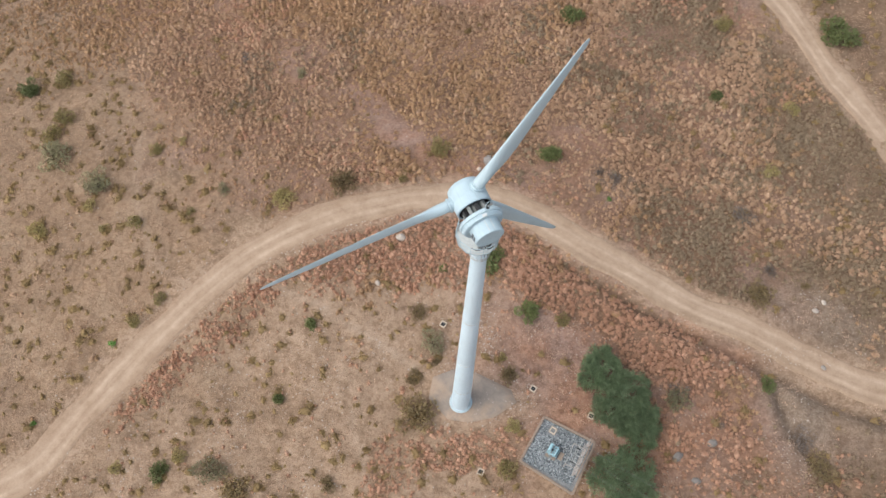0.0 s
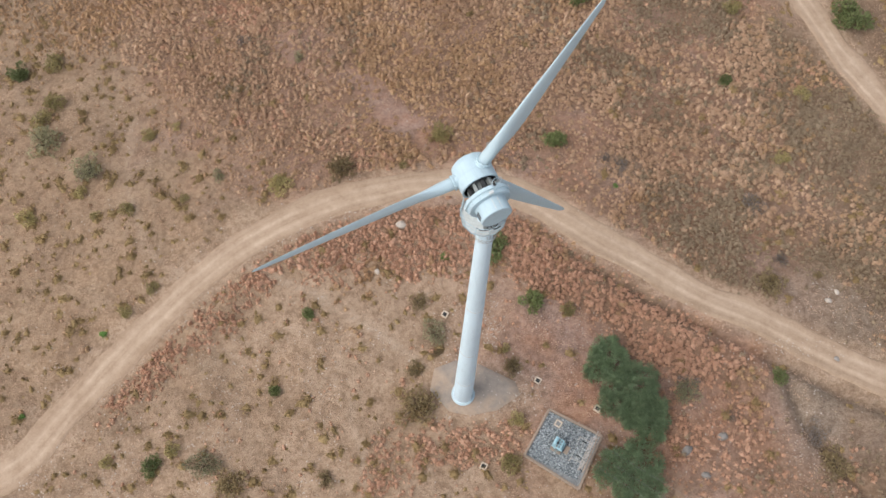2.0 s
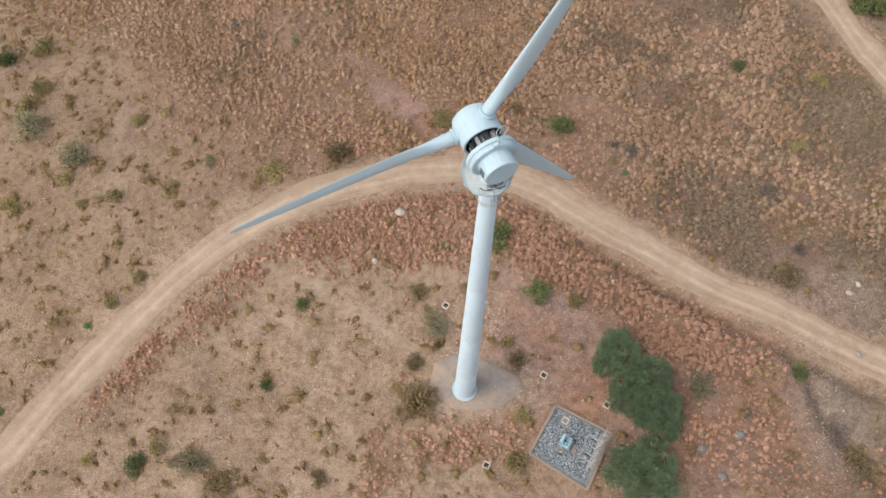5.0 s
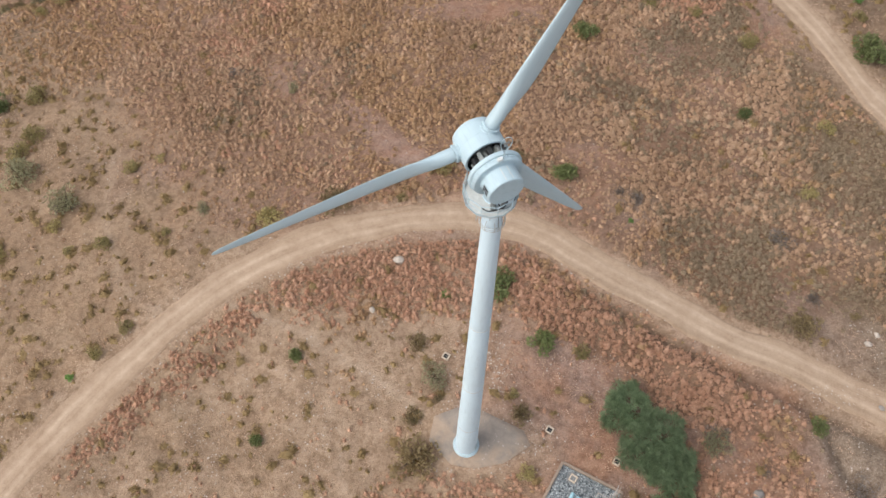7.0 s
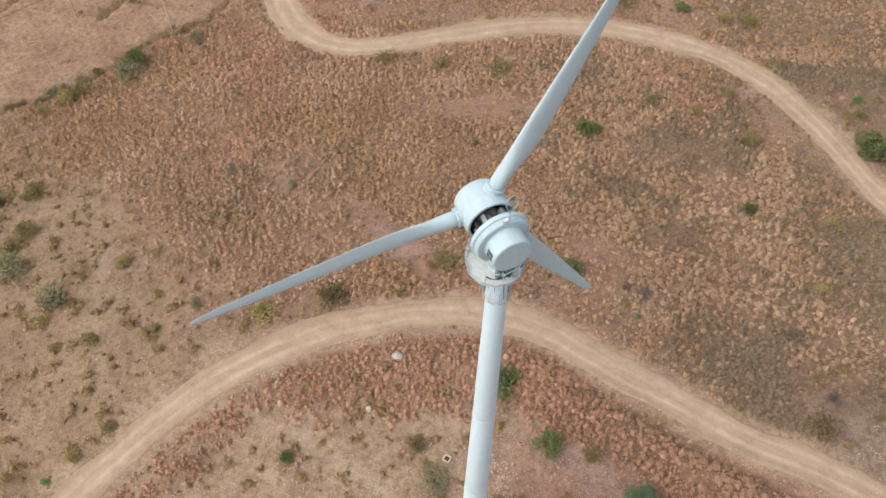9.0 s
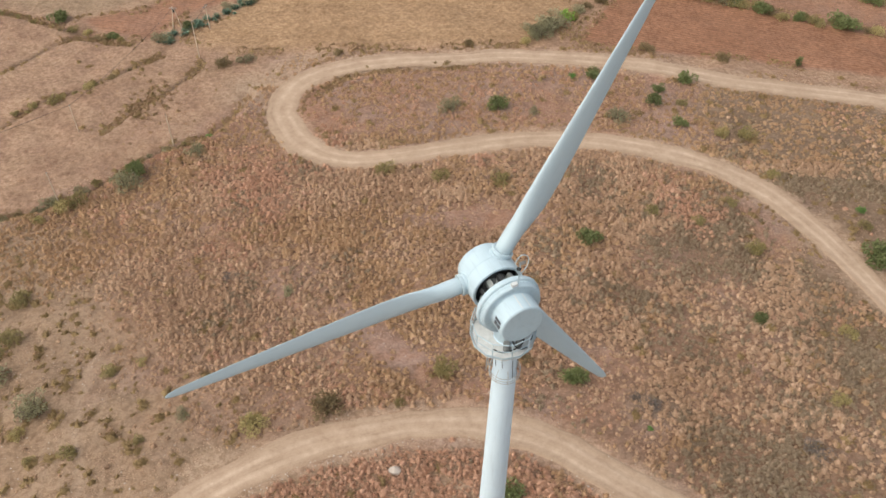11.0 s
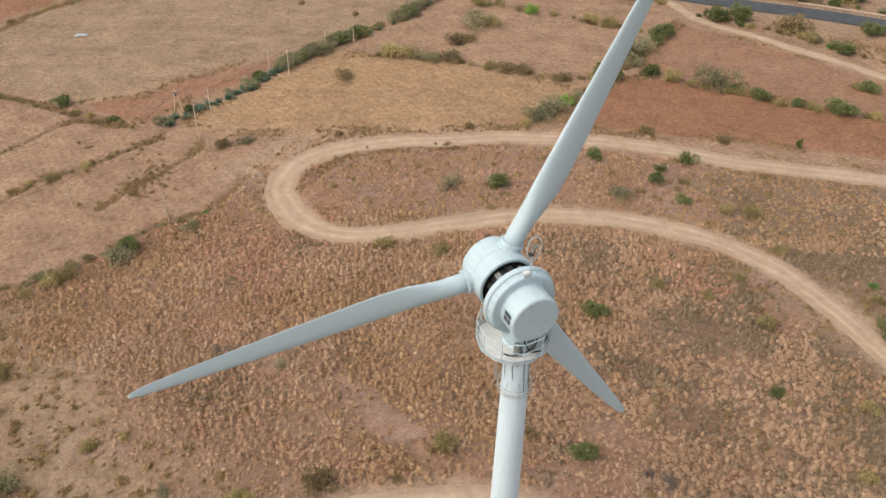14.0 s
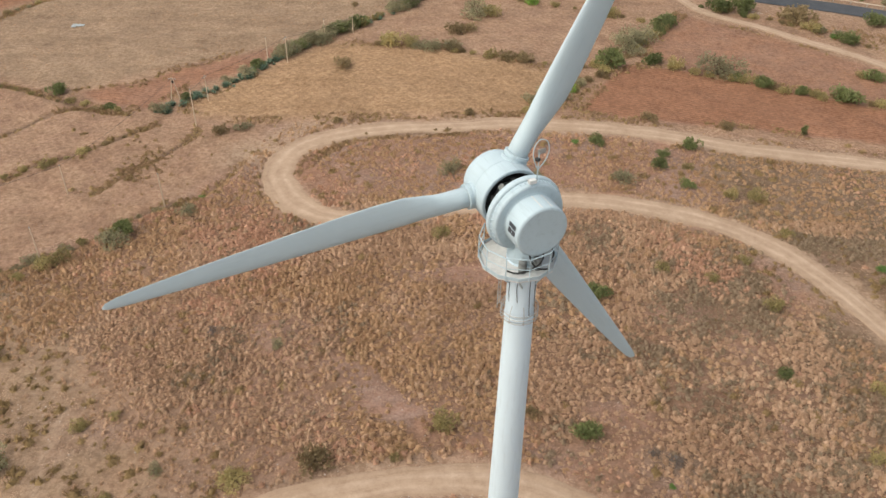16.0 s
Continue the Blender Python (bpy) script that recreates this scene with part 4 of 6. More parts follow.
def build_yard():
    t = thing("yard_wall", pose(0, 0, 0), "low rubble masonry kerb round the transformer yard", "wall", kind="structure")
    for i in range(4):
        a, b = YARD[i], YARD[(i + 1) % 4]
        d = b - a
        ang = math.degrees(math.atan2(d.y, d.x))
        cnt = int(d.length / 0.52)
        for k in range(cnt):
            p = a + d * (k + 0.5) / cnt
            h = 0.62 + 0.07 * random.uniform(-1, 1)
            w = 0.30 + 0.03 * random.uniform(-1, 1)
            bm = bm_box(d.length / cnt - 0.012, w, h, pose(0, 0, -0.28), 0.03)
            part("coping_block", bm, M_WALL, t, at=pose(p.x, p.y, zflat(p.x, p.y), random.uniform(-1.5, 1.5), random.uniform(-1.5, 1.5), ang + random.uniform(-1.5, 1.5)))


build_yard()


def stones(name, pts, material, smin, smax, label, category, flat=0.6, parent=None):
    """Many small angular stones in one mesh; pts: places and heights."""
    base = bmesh.new()
    bmesh.ops.create_icosphere(base, subdivisions=1, radius=1.0)
    bv = np.array([v.co[:] for v in base.verts])
    bf = np.array([[v.index for v in f.verts] for f in base.faces])
    base.free()
    rng = np.random.default_rng(len(pts))
    cnt = len(pts)
    shape = 1 + 0.28 * rng.standard_normal((cnt, len(bv), 1)).clip(-1.5, 1.5)
    s = (smin + (smax - smin) * rng.random(cnt) ** 2)[:, None, None]
    a = rng.random(cnt) * 6.283
    v = bv[None] * shape * s * np.array([1, 1, flat])
    c, sn = np.cos(a)[:, None], np.sin(a)[:, None]
    v = np.stack([v[..., 0] * c - v[..., 1] * sn, v[..., 0] * sn + v[..., 1] * c, v[..., 2]], -1) + np.asarray(pts)[:, None]
    f = bf[None] + (np.arange(cnt) * len(bv))[:, None, None]
    ob = new(name, mesh_arrays(name, v.reshape(-1, 3), f.reshape(-1, 3), material))
    ob.parent = parent
    return tagged(ob, label, category, kind="stuff")


rng = np.random.default_rng(4)
uv = rng.random((7500, 2)) * 0.93 + 0.035
ya, yb, yd = (np.array(YARD[i]) for i in (0, 1, 3))
gp = ya + uv[:, :1] * (yb - ya) + uv[:, 1:] * (yd - ya)
pit_away = np.hypot(gp[:, 0] - 11.95, gp[:, 1] + 3.2) > 0.72
gp = gp[pit_away]
stones("gravel", np.column_stack([gp, hill(gp[:, 0], gp[:, 1]) + 0.04 + 0.05 * rng.random(len(gp))]), M_GRAVEL, 0.05, 0.115, "grey crushed-stone gravel filling the yard", "gravel")
bed = bmesh.new()
corners = [bed.verts.new((p.x, p.y, zflat(p.x, p.y) + 0.05)) for p in YARD]
bed.faces.new(corners)
tagged(part("gravel_bed", bed, plain("gravel_floor", (0.12, 0.12, 0.12), (0.30, 0.30, 0.30), 9.0, 0.95), None), "grey gravel floor of the transformer yard", "ground", kind="structure")


def build_transformer(x, y, turn):
    z = zflat(x, y) + 0.05
    t = thing("transformer", pose(x, y, z, 0, 0, turn), "pale blue oil-filled transformer with cooling fins on plinth", "transformer")
    part("plinth", bm_box(1.5, 1.2, 0.35, None, 0.03), M_CONCRETE, t)
    part("tank", bm_box(1.05, 0.72, 1.0, pose(0, 0, 0.40), 0.04), M_BLUE, t)
    part("lid", bm_box(1.15, 0.82, 0.06, pose(0, 0, 1.40), 0.015), M_BLUE, t)
    for s in (-1, 1):
        for k in range(7):
            part("cooling_fin", bm_box(0.035, 0.26, 0.8, pose(-0.42 + 0.14 * k, s * 0.50, 0.48), 0.008), M_BLUE, t)
    part("oil_tank", bm_lathe([(0, -0.45), (0.16, -0.44), (0.18, -0.40), (0.18, 0.40), (0.16, 0.44), (0, 0.45)], 20), M_BLUE, t, at=pose(0.1, 0.46, 1.72, 90, 0, 90))
    for k in range(3):
        part("bushing", bm_lathe([(0.05, 0), (0.08, 0.02), (0.05, 0.06), (0.08, 0.10), (0.05, 0.14), (0.08, 0.18), (0.04, 0.24), (0.02, 0.34), (0, 0.34)], 12), M_MACHINE, t, at=pose(-0.3 + 0.3 * k, -0.15, 1.46))
        part("terminal_box", bm_box(0.24, 0.18, 0.26, None, 0.02), M_DARK if k == 1 else M_MACHINE, t, at=pose(-0.36 + 0.34 * k, 0.15, 1.46))
    part("control_box", bm_box(0.34, 0.26, 0.55, pose(-0.72, 0.0, 0.55), 0.02), M_MACHINE, t)
    part("breather", bm_lathe([(0, 0), (0.07, 0.01), (0.07, 0.26), (0, 0.28)], 12, pose(0.66, 0.25, 0.9)), M_GRATE, t)
    part("pipe", bm_tube([(0.1, 0.44, 1.6), (0.0, 0.2, 1.62), (-0.05, 0.05, 1.46)], 0.035, 8), M_DARK, t)
    part("drain_slab", bm_box(0.9, 0.5, 0.12, pose(0.1, -1.05, 0.0), 0.02), M_CONCRETE, t)
    return t


transformer = build_transformer(11.85, -5.95, 62)
transformer.scale = (1.12, 1.12, 1.1)


def insulator(parent, m):
    part("insulator", bm_lathe([(0.03, 0), (0.09, 0.03), (0.04, 0.08), (0.09, 0.12), (0.04, 0.17), (0.07, 0.21), (0, 0.24)], 10), M_MACHINE, parent, at=m)


GANTRY = (15.05, -7.25)


def build_gantry():
    """Posts and stacked cross-arms along the yard's edge, where the wires arrive."""
    gx, gy = GANTRY
    t = thing("switch_gantry", pose(gx, gy, zflat(gx, gy), 0, 0, 65.2), "weathered wooden switch gantry with stacked cross-arms beside transformer", "gantry")
    for s in (-1, 1):
        part("post", bm_tube([(1.55 * s, 0, -0.5), (1.55 * s, 0, 5.6)], 0.12, 10, r_end=0.09), M_OLDWOOD, t)
        part("brace", bm_tube([(1.5 * s, 0.06, 2.5), (0.2 * s, 0.06, 4.6)], 0.04, 6), M_STEEL, t)
    for z, length, dy in ((5.3, 5.0, 0.14), (5.3, 5.0, -0.14), (4.5, 4.4, 0.14), (4.5, 4.4, -0.14), (3.6, 4.2, 0.14), (2.7, 4.4, 0.30), (2.7, 4.4, -0.30), (1.8, 3.6, 0.14)):
        part("cross_arm", bm_box(length, 0.09, 0.11, pose(0, dy, z), 0.01), M_OLDWOOD if dy > 0 else M_WALL, t)
    for z in (5.42, 4.62, 2.82):
        for k in (-1, 0, 1):
            insulator(t, pose(1.2 * k, 0.14, z))
    for k in (-1, 0, 1):
        part("dropper", bm_tube([(1.2 * k, 0.14, 5.6), (1.1 * k, 0.3, 4.5), (0.9 * k, 0.7, 2.8), (0.5 * k, 2.4, 2.0)], 0.012, 5), M_CABLE, t)
    for k in range(6):
        part("strut", bm_tube([(-1.9 + 0.72 * k, -0.30, 2.78), (-1.5 + 0.72 * k, 0.34, 2.78)], 0.028, 6), M_STEEL, t)
    for dy, z, length in ((0.75, 2.2, 3.9), (0.98, 2.2, 3.2), (1.5, 1.6, 2.6)):
        part("cross_arm", bm_box(length, 0.08, 0.09, pose(0.35, dy, z), 0.01), M_STEEL, t)
    for sx in (-1.1, 1.7):
        part("side_rail", bm_box(0.08, 1.7, 0.09, pose(sx, 0.75, 2.10), 0.01), M_OLDWOOD, t)
        part("post", bm_tube([(sx, 1.5, -0.4), (sx, 1.5, 2.2)], 0.06, 8), M_OLDWOOD, t)
    for k in range(3):
        part("isolator", bm_box(0.14, 0.55, 0.16, pose(-0.6 + 0.95 * k, 0.86, 2.30), 0.02), M_MACHINE if k == 1 else M_DARK, t)
        part("switch_arm", bm_tube([(-0.6 + 0.95 * k, 0.3, 2.85), (-0.5 + 0.95 * k, 0.8, 2.55)], 0.03, 6), M_GRATE, t)
    for k in range(5):
        part("fuse_bracket", bm_box(0.16, 0.42, 0.07, pose(-1.3 + 0.65 * k, 0.0, 2.83), 0.01), M_STEEL, t)
    return t


build_gantry()


def wire(a, b, sag, label, r=0.012):
    pts = []
    for i in range(25):
        u = i / 24
        p = Vector(a).lerp(Vector(b), u)
        p.z -= sag * 4 * u * (1 - u)
        pts.append(p)
    ob = part("power_wire", bm_tube(pts, r, 5), M_WIRE if r == 0.0132 else M_CABLE, None)
    tagged(ob, label, "wire", "overhead wires")


for k in (-1, 0, 1):
    c, s = math.cos(radians(65.2)), math.sin(radians(65.2))
    a = Vector((GANTRY[0] + 1.2 * k * c, GANTRY[1] + 1.2 * k * s, zflat(*GANTRY) + 5.6))
    wire(a, a + Vector((40, -23 + 1.0 * k, 0.5)), 1.0, "thin bare conductor strung from the switch gantry", 0.0132)


def utility_pole(x, y, height, label, arms=1, turn=0.0, lean=0.0):
    t = thing("utility_pole", pose(x, y, zat(x, y) - 0.1, lean, 0, turn), label, "pole", "field poles")
    part("post", bm_tube([(0, 0, -0.4), (0, 0, height)], 0.12, 10, r_end=0.075), M_POLE, t)
    if arms:
        arm = part("cross_arm", bm_box(1.3, 0.07, 0.08, pose(0, 0.09, height - 0.35), 0.008), M_STEEL, t)
        for k in (-1, 1):
            insulator(arm, pose(0.55 * k, 0.09, height - 0.27))
    insulator(t, pose(0, 0, height))
    return Vector((x, y, zat(x, y) - 0.1 + height + 0.1))


POLES = [(-68.5, 73.5, 6.5, 0), (-53.9, 89.3, 6.6, 0), (-72.3, 93.1, 5.8, 0), (-56.6, 118.0, 8.0, 0), (-57.2, 129.1, 5.6, 1), (-48.8, 148.5, 5.5, 0), (-44.0, 146.9, 6.0, 1), (-38.0, 161.8, 4.2, 0), (-31.5, 163.6, 4.0, 0)]
tips = [utility_pole(x, y, h, "slim pale concrete field pole on dry ground" if not a else "pale field pole with a small cross-arm", a, 35 + 7 * i) for i, (x, y, h, a) in enumerate(POLES)]
far_pole = thing("pole_pair", pose(-64.0, 129.0, zat(-64, 129)), "pair of leaning pale poles carrying a small switch", "pole", "field poles")
for s in (-1, 1):
    part("post", bm_tube([(0.9 * s, 0.3 * s, -0.3), (0.12 * s, 0, 5.3)], 0.11, 10, r_end=0.08), M_POLE, far_pole)
part("cross_arm", bm_box(1.6, 0.1, 0.1, pose(0, 0, 5.0), 0.01), M_STEEL, far_pole)
part("switch_box", bm_box(0.5, 0.4, 0.6, pose(0, 0.2, 4.1), 0.03), M_DARK, far_pole)
wire(tips[2], (-130, 40, 0), 1.0, "dark sagging cable between the field poles", 0.028)
wire(tips[2], (-64.0, 129.0, zat(-64, 129) + 5.2), 0.9, "dark sagging cable between the field poles", 0.028)
wire(tips[3], tips[4], 0.5, "dark sagging cable between the field poles", 0.028)
wire(tips[4], tips[6], 0.6, "dark sagging cable between the field poles", 0.028)
wire(tips[6], tips[8], 0.6, "dark sagging cable between the field poles", 0.028)


# ---- shrubs and trees ----
def leaf_cloud(rng, lobes, cnt, size, droop=0.0, low=0.6):
    """Small folded leaf sprays over lobes (x, y, z, r): vertices and triangles."""
    lobes = np.array(lobes, float)
    w = lobes[:, 3] ** 2
    k = rng.choice(len(lobes), cnt, p=w / w.sum())
    d = rng.standard_normal((cnt, 3))
    d /= np.linalg.norm(d, axis=1)[:, None]
    d[:, 2] = np.where(rng.random(cnt) < low, d[:, 2], np.abs(d[:, 2]) * 0.9 - 0.2)
    r = lobes[k, 3] * (0.45 + 0.6 * rng.random(cnt) ** 0.6) * (1 + 0.25 * np.sin(5 * d[:, 0] + 3 * k) * np.cos(4 * d[:, 1]))
    p = lobes[k, :3] + d * r[:, None]
    p[:, 2] = np.maximum(p[:, 2], 0.03)
    out = d + 0.6 * rng.standard_normal((cnt, 3))
    out[:, 2] -= droop
    out /= np.linalg.norm(out, axis=1)[:, None]
    side = np.cross(out, rng.standard_normal((cnt, 3)))
    side /= np.linalg.norm(side, axis=1)[:, None]
    s = (size * (0.5 + rng.random(cnt)))[:, None]
    v = np.stack([p - out * s * 0.6, p + side * s * 0.42, p + out * s, p - side * s * 0.42], 1)
    f = np.array([[0, 1, 2], [0, 2, 3]])
    f = f[None] + (np.arange(cnt) * 4)[:, None, None]
    return v.reshape(-1, 3), f.reshape(-1, 3)


def shrub(kind, seed, name, label, category, group, tall=0.8, leaves=620, size=0.15, lobes=7, upright=False):
    """A shrub of radius 1 m: stems from the ground into a broken crown."""
    rng = np.random.default_rng(seed)
    t = thing(name, pose(0, 0, 0), label, category, group)
    tips = []
    stems = bmesh.new()
    for k in range(lobes):
        a, r = 6.283 * (k + rng.random() * 0.8) / lobes, (0.30 + 0.42 * rng.random()) * (0.45 if upright else 1)
        if k == 0:
            r = 0.1
        h = tall * (0.45 + 0.5 * rng.random()) if not upright else tall * (0.25 + 0.7 * k / lobes)
        tip = Vector((r * math.cos(a), r * math.sin(a), h))
        mid = Vector((0.4 * tip.x, 0.4 * tip.y, 0.62 * h))
        bm_tube([(0.05 * math.cos(a), 0.05 * math.sin(a), -0.15), mid, tip], 0.045 if not upright else 0.06, 5, bm=stems, r_end=0.012)
        tips.append((tip.x, tip.y, tip.z * (0.85 if upright else 0.62), 0.28 + 0.24 * rng.random()))
    part("trunk", stems, M_BARK, t)
    v, f = leaf_cloud(rng, tips, leaves, size)
    crown = new("crown", mesh_arrays("crown", v, f, LEAF[kind]))
    crown.parent = t
    return t


KINDS = {
    "g": ("shrub", "dense green shrub on the dry slope", 0.95, 1150, 0.10),
    "b": ("shrub", "fresh bright green shrub standing in dry grass", 0.85, 1050, 0.10),
    "v": ("shrub", "vivid light-green bush at the field corner", 0.85, 1600, 0.08),
    "o": ("shrub", "olive-green low shrub on dry soil", 0.75, 1000, 0.09),
    "y": ("shrub", "thin grey-green half-bare shrub on dry soil", 0.75, 1250, 0.066),
    "k": ("shrub", "dead grey leafless brush among dry grass", 0.5, 1000, 0.06),
    "d": ("shrub", "dried brown-olive brush among dead grass", 0.6, 900, 0.083),
}
SHRUBS = [
    (8.6, 12.6, 2.0, "g"), (13.4, 11.5, 1.2, "o"), (-3.9, 7.8, 2.1, "y"), (-3.4, 5.2, 0.8, "d"), (-6.2, 11.9, 1.6, "d"), (-6.2, 3.0, 1.4, "d"), (-5.8, -2.0, 2.2, "d"),
    (-20.5, 9.5, 1.1, "g"), (-23.8, -0.4, 1.0, "g"), (-38.0, -10.2, 1.5, "g"), (-31.5, -9.8, 1.2, "y"), (-35.9, -8.3, 1.0, "o"),
    (-44.1, -9.9, 1.0, "o"), (-27.8, -12.0, 1.5, "d"), (-16.4, -11.0, 1.7, "d"), (-47.5, 6.5, 0.6, "b"), (-56.0, -4.5, 0.5, "b"),
]
SHRUBS += [
    (3.7, 19.9, 1.5, "g"), (-3.0, 18.3, 0.8, "b"), (5.2, 6.0, 0.7, "o"), (5.9, -8.2, 1.4, "o"), (6.9, -3.0, 1.0, "o"), (6.1, 3.6, 1.0, "d"),
    (20.6, 30.9, 0.8, "b"), (38.2, 50.5, 1.3, "g"), (60.0, 64.4, 2.5, "g"), (50.4, 49.4, 1.4, "o"), (45.7, 37.3, 1.3, "o"), (-4.4, 37.4, 1.6, "o"),
    (-18.1, 31.0, 1.6, "d"), (-26.4, 28.5, 1.7, "o"), (-26.4, 51.1, 1.0, "y"), (-9.3, 32.2, 0.6, "o"), (41.1, 17.1, 1.5, "d"), (28.1, 1.2, 2.1, "y"),
]
SHRUBS += [
    (40.5, 4.1, 0.9, "g"), (46.5, -6.7, 1.7, "d"), (47.8, 18.8, 1.1, "d"), (-69.7, 48.5, 1.0, "g"), (-64.8, 50.3, 1.3, "o"), (-62.8, 42.8, 1.2, "o"),
    (-64.1, 39.8, 1.3, "o"), (-62.6, 35.8, 1.5, "y"), (-46.8, 36.8, 1.1, "o"), (-42.9, 38.4, 0.8, "o"), (-54.3, 30.9, 1.3, "y"), (-55.0, 27.3, 0.8, "o"),
    (-39.5, 26.3, 0.8, "o"), (-47.5, 24.6, 1.1, "o"), (-52.2, 23.7, 0.9, "o"), (-61.8, 23.3, 1.1, "o"), (-35.3, 29.8, 1.1, "y"), (-41.7, 13.0, 1.1, "o"),
]
SHRUBS += [
    (-44.9, 9.4, 0.9, "o"), (5.9, 40.3, 1.6, "d"), (11.9, 37.8, 1.8, "g"), (-6.0, 99.1, 2.2, "y"), (2.8, 99.3, 1.5, "g"), (9.1, 98.1, 1.2, "y"),
    (16.8, 110.9, 1.1, "b"), (20.9, 111.2, 1.2, "g"), (32.6, 107.4, 0.8, "g"), (30.9, 103.1, 0.9, "g"), (34.7, 96.4, 1.0, "g"), (36.0, 102.9, 0.8, "o"),
    (38.3, 111.1, 1.1, "g"), (45.7, 94.1, 1.6, "o"), (41.3, 93.9, 1.4, "o"), (47.9, 83.2, 1.1, "o"), (39.4, 75.2, 1.2, "o"), (26.7, 72.4, 1.2, "o"),
]
SHRUBS += [
    (33.6, 70.5, 1.0, "o"), (41.2, 65.0, 1.5, "o"), (16.1, 64.8, 1.4, "g"), (3.3, 78.2, 1.8, "o"), (-6.6, 78.5, 1.3, "o"), (-15.8, 80.0, 1.3, "o"),
    (60.3, 75.8, 1.2, "b"), (23.5, 97.0, 1.2, "y"), (-50.7, 142.4, 1.5, "b"), (-31.3, 144.9, 1.8, "d"), (-46.7, 116.5, 1.8, "y"), (-22.3, 157.1, 2.1, "o"),
    (-17.5, 156.5, 2.4, "o"), (-7.5, 153.6, 2.1, "d"), (-2.6, 176.0, 2.3, "y"), (1.4, 176.5, 2.6, "o"), (12.0, 185.2, 2.1, "v"), (-2.0, 189.5, 2.7, "o"),
]
SHRUBS += [
    (3.2, 189.8, 1.8, "d"), (26.9, 180.4, 2.3, "o"), (31.1, 178.7, 2.6, "o"), (43.3, 174.4, 2.5, "g"), (41.7, 169.0, 1.9, "g"), (27.0, 147.7, 2.0, "g"),
    (36.9, 150.4, 2.6, "g"), (41.5, 147.3, 2.0, "o"), (51.5, 146.4, 2.8, "y"), (54.0, 143.5, 1.6, "g"), (59.4, 140.5, 2.1, "g"), (63.3, 138.9, 1.2, "o"),
    (67.6, 139.1, 1.6, "g"), (70.9, 137.7, 1.7, "o"), (75.6, 137.1, 2.2, "g"), (83.7, 150.2, 1.5, "o"), (86.0, 148.9, 1.7, "g"), (60.2, 187.4, 1.9, "g"),
]
SHRUBS += [
    (66.3, 188.4, 2.1, "g"), (79.2, 184.2, 3.5, "d"), (81.5, 177.1, 2.3, "o"), (85.2, 173.2, 1.7, "b"), (88.0, 171.0, 1.7, "g"), (4.8, 148.7, 1.8, "d"),
    (8.6, 148.1, 1.8, "d"), (16.1, 145.2, 1.8, "d"), (17.5, 133.8, 2.0, "v"), (10.3, 127.0, 2.3, "y"), (13.9, 129.7, 2.1, "y"), (33.1, 160.5, 2.4, "y"),
    (36.8, 163.3, 2.2, "y"), (103.3, 208.1, 3.2, "g"), (83.8, 208.8, 3.5, "g"), (38.9, 200.6, 2.8, "g"), (47.0, 197.6, 1.8, "o"), (-90.9, 133.0, 1.2, "g"),
]
SHRUBS += [
    (-76.7, 125.8, 0.9, "g"), (-58.8, 77.6, 1.5, "y"), (-58.0, 80.7, 1.1, "g"), (-48.0, 91.3, 1.3, "b"), (-66.9, 71.0, 1.2, "o"), (-69.3, 68.1, 1.1, "o"),
    (-64.7, 72.4, 1.3, "o"), (-49.2, 86.9, 1.0, "y"), (-2.9, 121.6, 1.6, "d"), (-28.7, 118.0, 1.6, "d"), (-50.9, 115.0, 1.3, "d"), (59.8, 72.0, 0.9, "o"),
    (100.0, 185.1, 2.6, "g"), (-67.5, 93.0, 1.2, "d"), (-75.4, 107.1, 1.1, "o"), (-80.1, 102.1, 1.1, "o"), (-84.0, 101.1, 0.8, "d"), (-7.2, 164.3, 1.9, "d"),
]
SHRUBS += [(-3.8, 166.1, 1.9, "d"), (32.2, 122.5, 1.4, "d"), (46.9, 119.7, 1.3, "d"), (100.3, 208.6, 3.5, "o"), (-33.5, 182.1, 1.5, "d"), (-49.0, 190.4, 1.5, "d"), (-58.2, 194.0, 1.8, "d")]

HEDGE_LINES = [
    (spline([(45, 147), (60, 141), (78, 136.5), (92, 132)]), 2.6, "oogd"), (spline([(22, 139), (30, 150), (36, 160), (44, 173), (49, 183)]), 2.4, "yyod"),
    (spline([(8.5, 123), (13, 129), (20, 137)]), 1.7, "yyo"), (spline([(-8, 153), (5, 149), (20, 146), (28, 148)]), 2.6, "ddo"),
    (spline([(-24, 157), (-15, 156), (-8, 153)]), 2.4, "oyd"), (spline([(55, 189), (66, 184.5), (80, 178), (92, 170), (104, 160)]), 3.2, "odyg"),
    (spline([(0, 190), (14, 185), (30, 179), (43, 175)]), 4.0, "ody"), (spline([(60, 213), (85, 207), (110, 200)]), 4.0, "ogy"),
    (spline([(-76, 69), (-66, 75), (-58, 85), (-51, 90)]), 1.5, "oydd"), (spline([(-86, 98), (-76, 107), (-66, 118)]), 2.2, "ood"),
    (spline([(-106, 136), (-88, 129), (-74, 124)]), 2.2, "od"), (spline([(-122, 176), (-114, 190), (-100, 203)]), 3.0, "ody"),
]
pick = random.Random(5)
for line, gap, kinds in HEDGE_LINES:
    at = pick.uniform(0, gap)
    while at < len(line) - 1:
        p = line[int(at)]
        SHRUBS.append((p[0] + pick.gauss(0, 0.5), p[1] + pick.gauss(0, 0.5), pick.uniform(0.6, 1.35) * (0.75 if p[0] < -50 else 1.1), pick.choice(kinds)))
        at += gap * pick.uniform(0.6, 1.5)

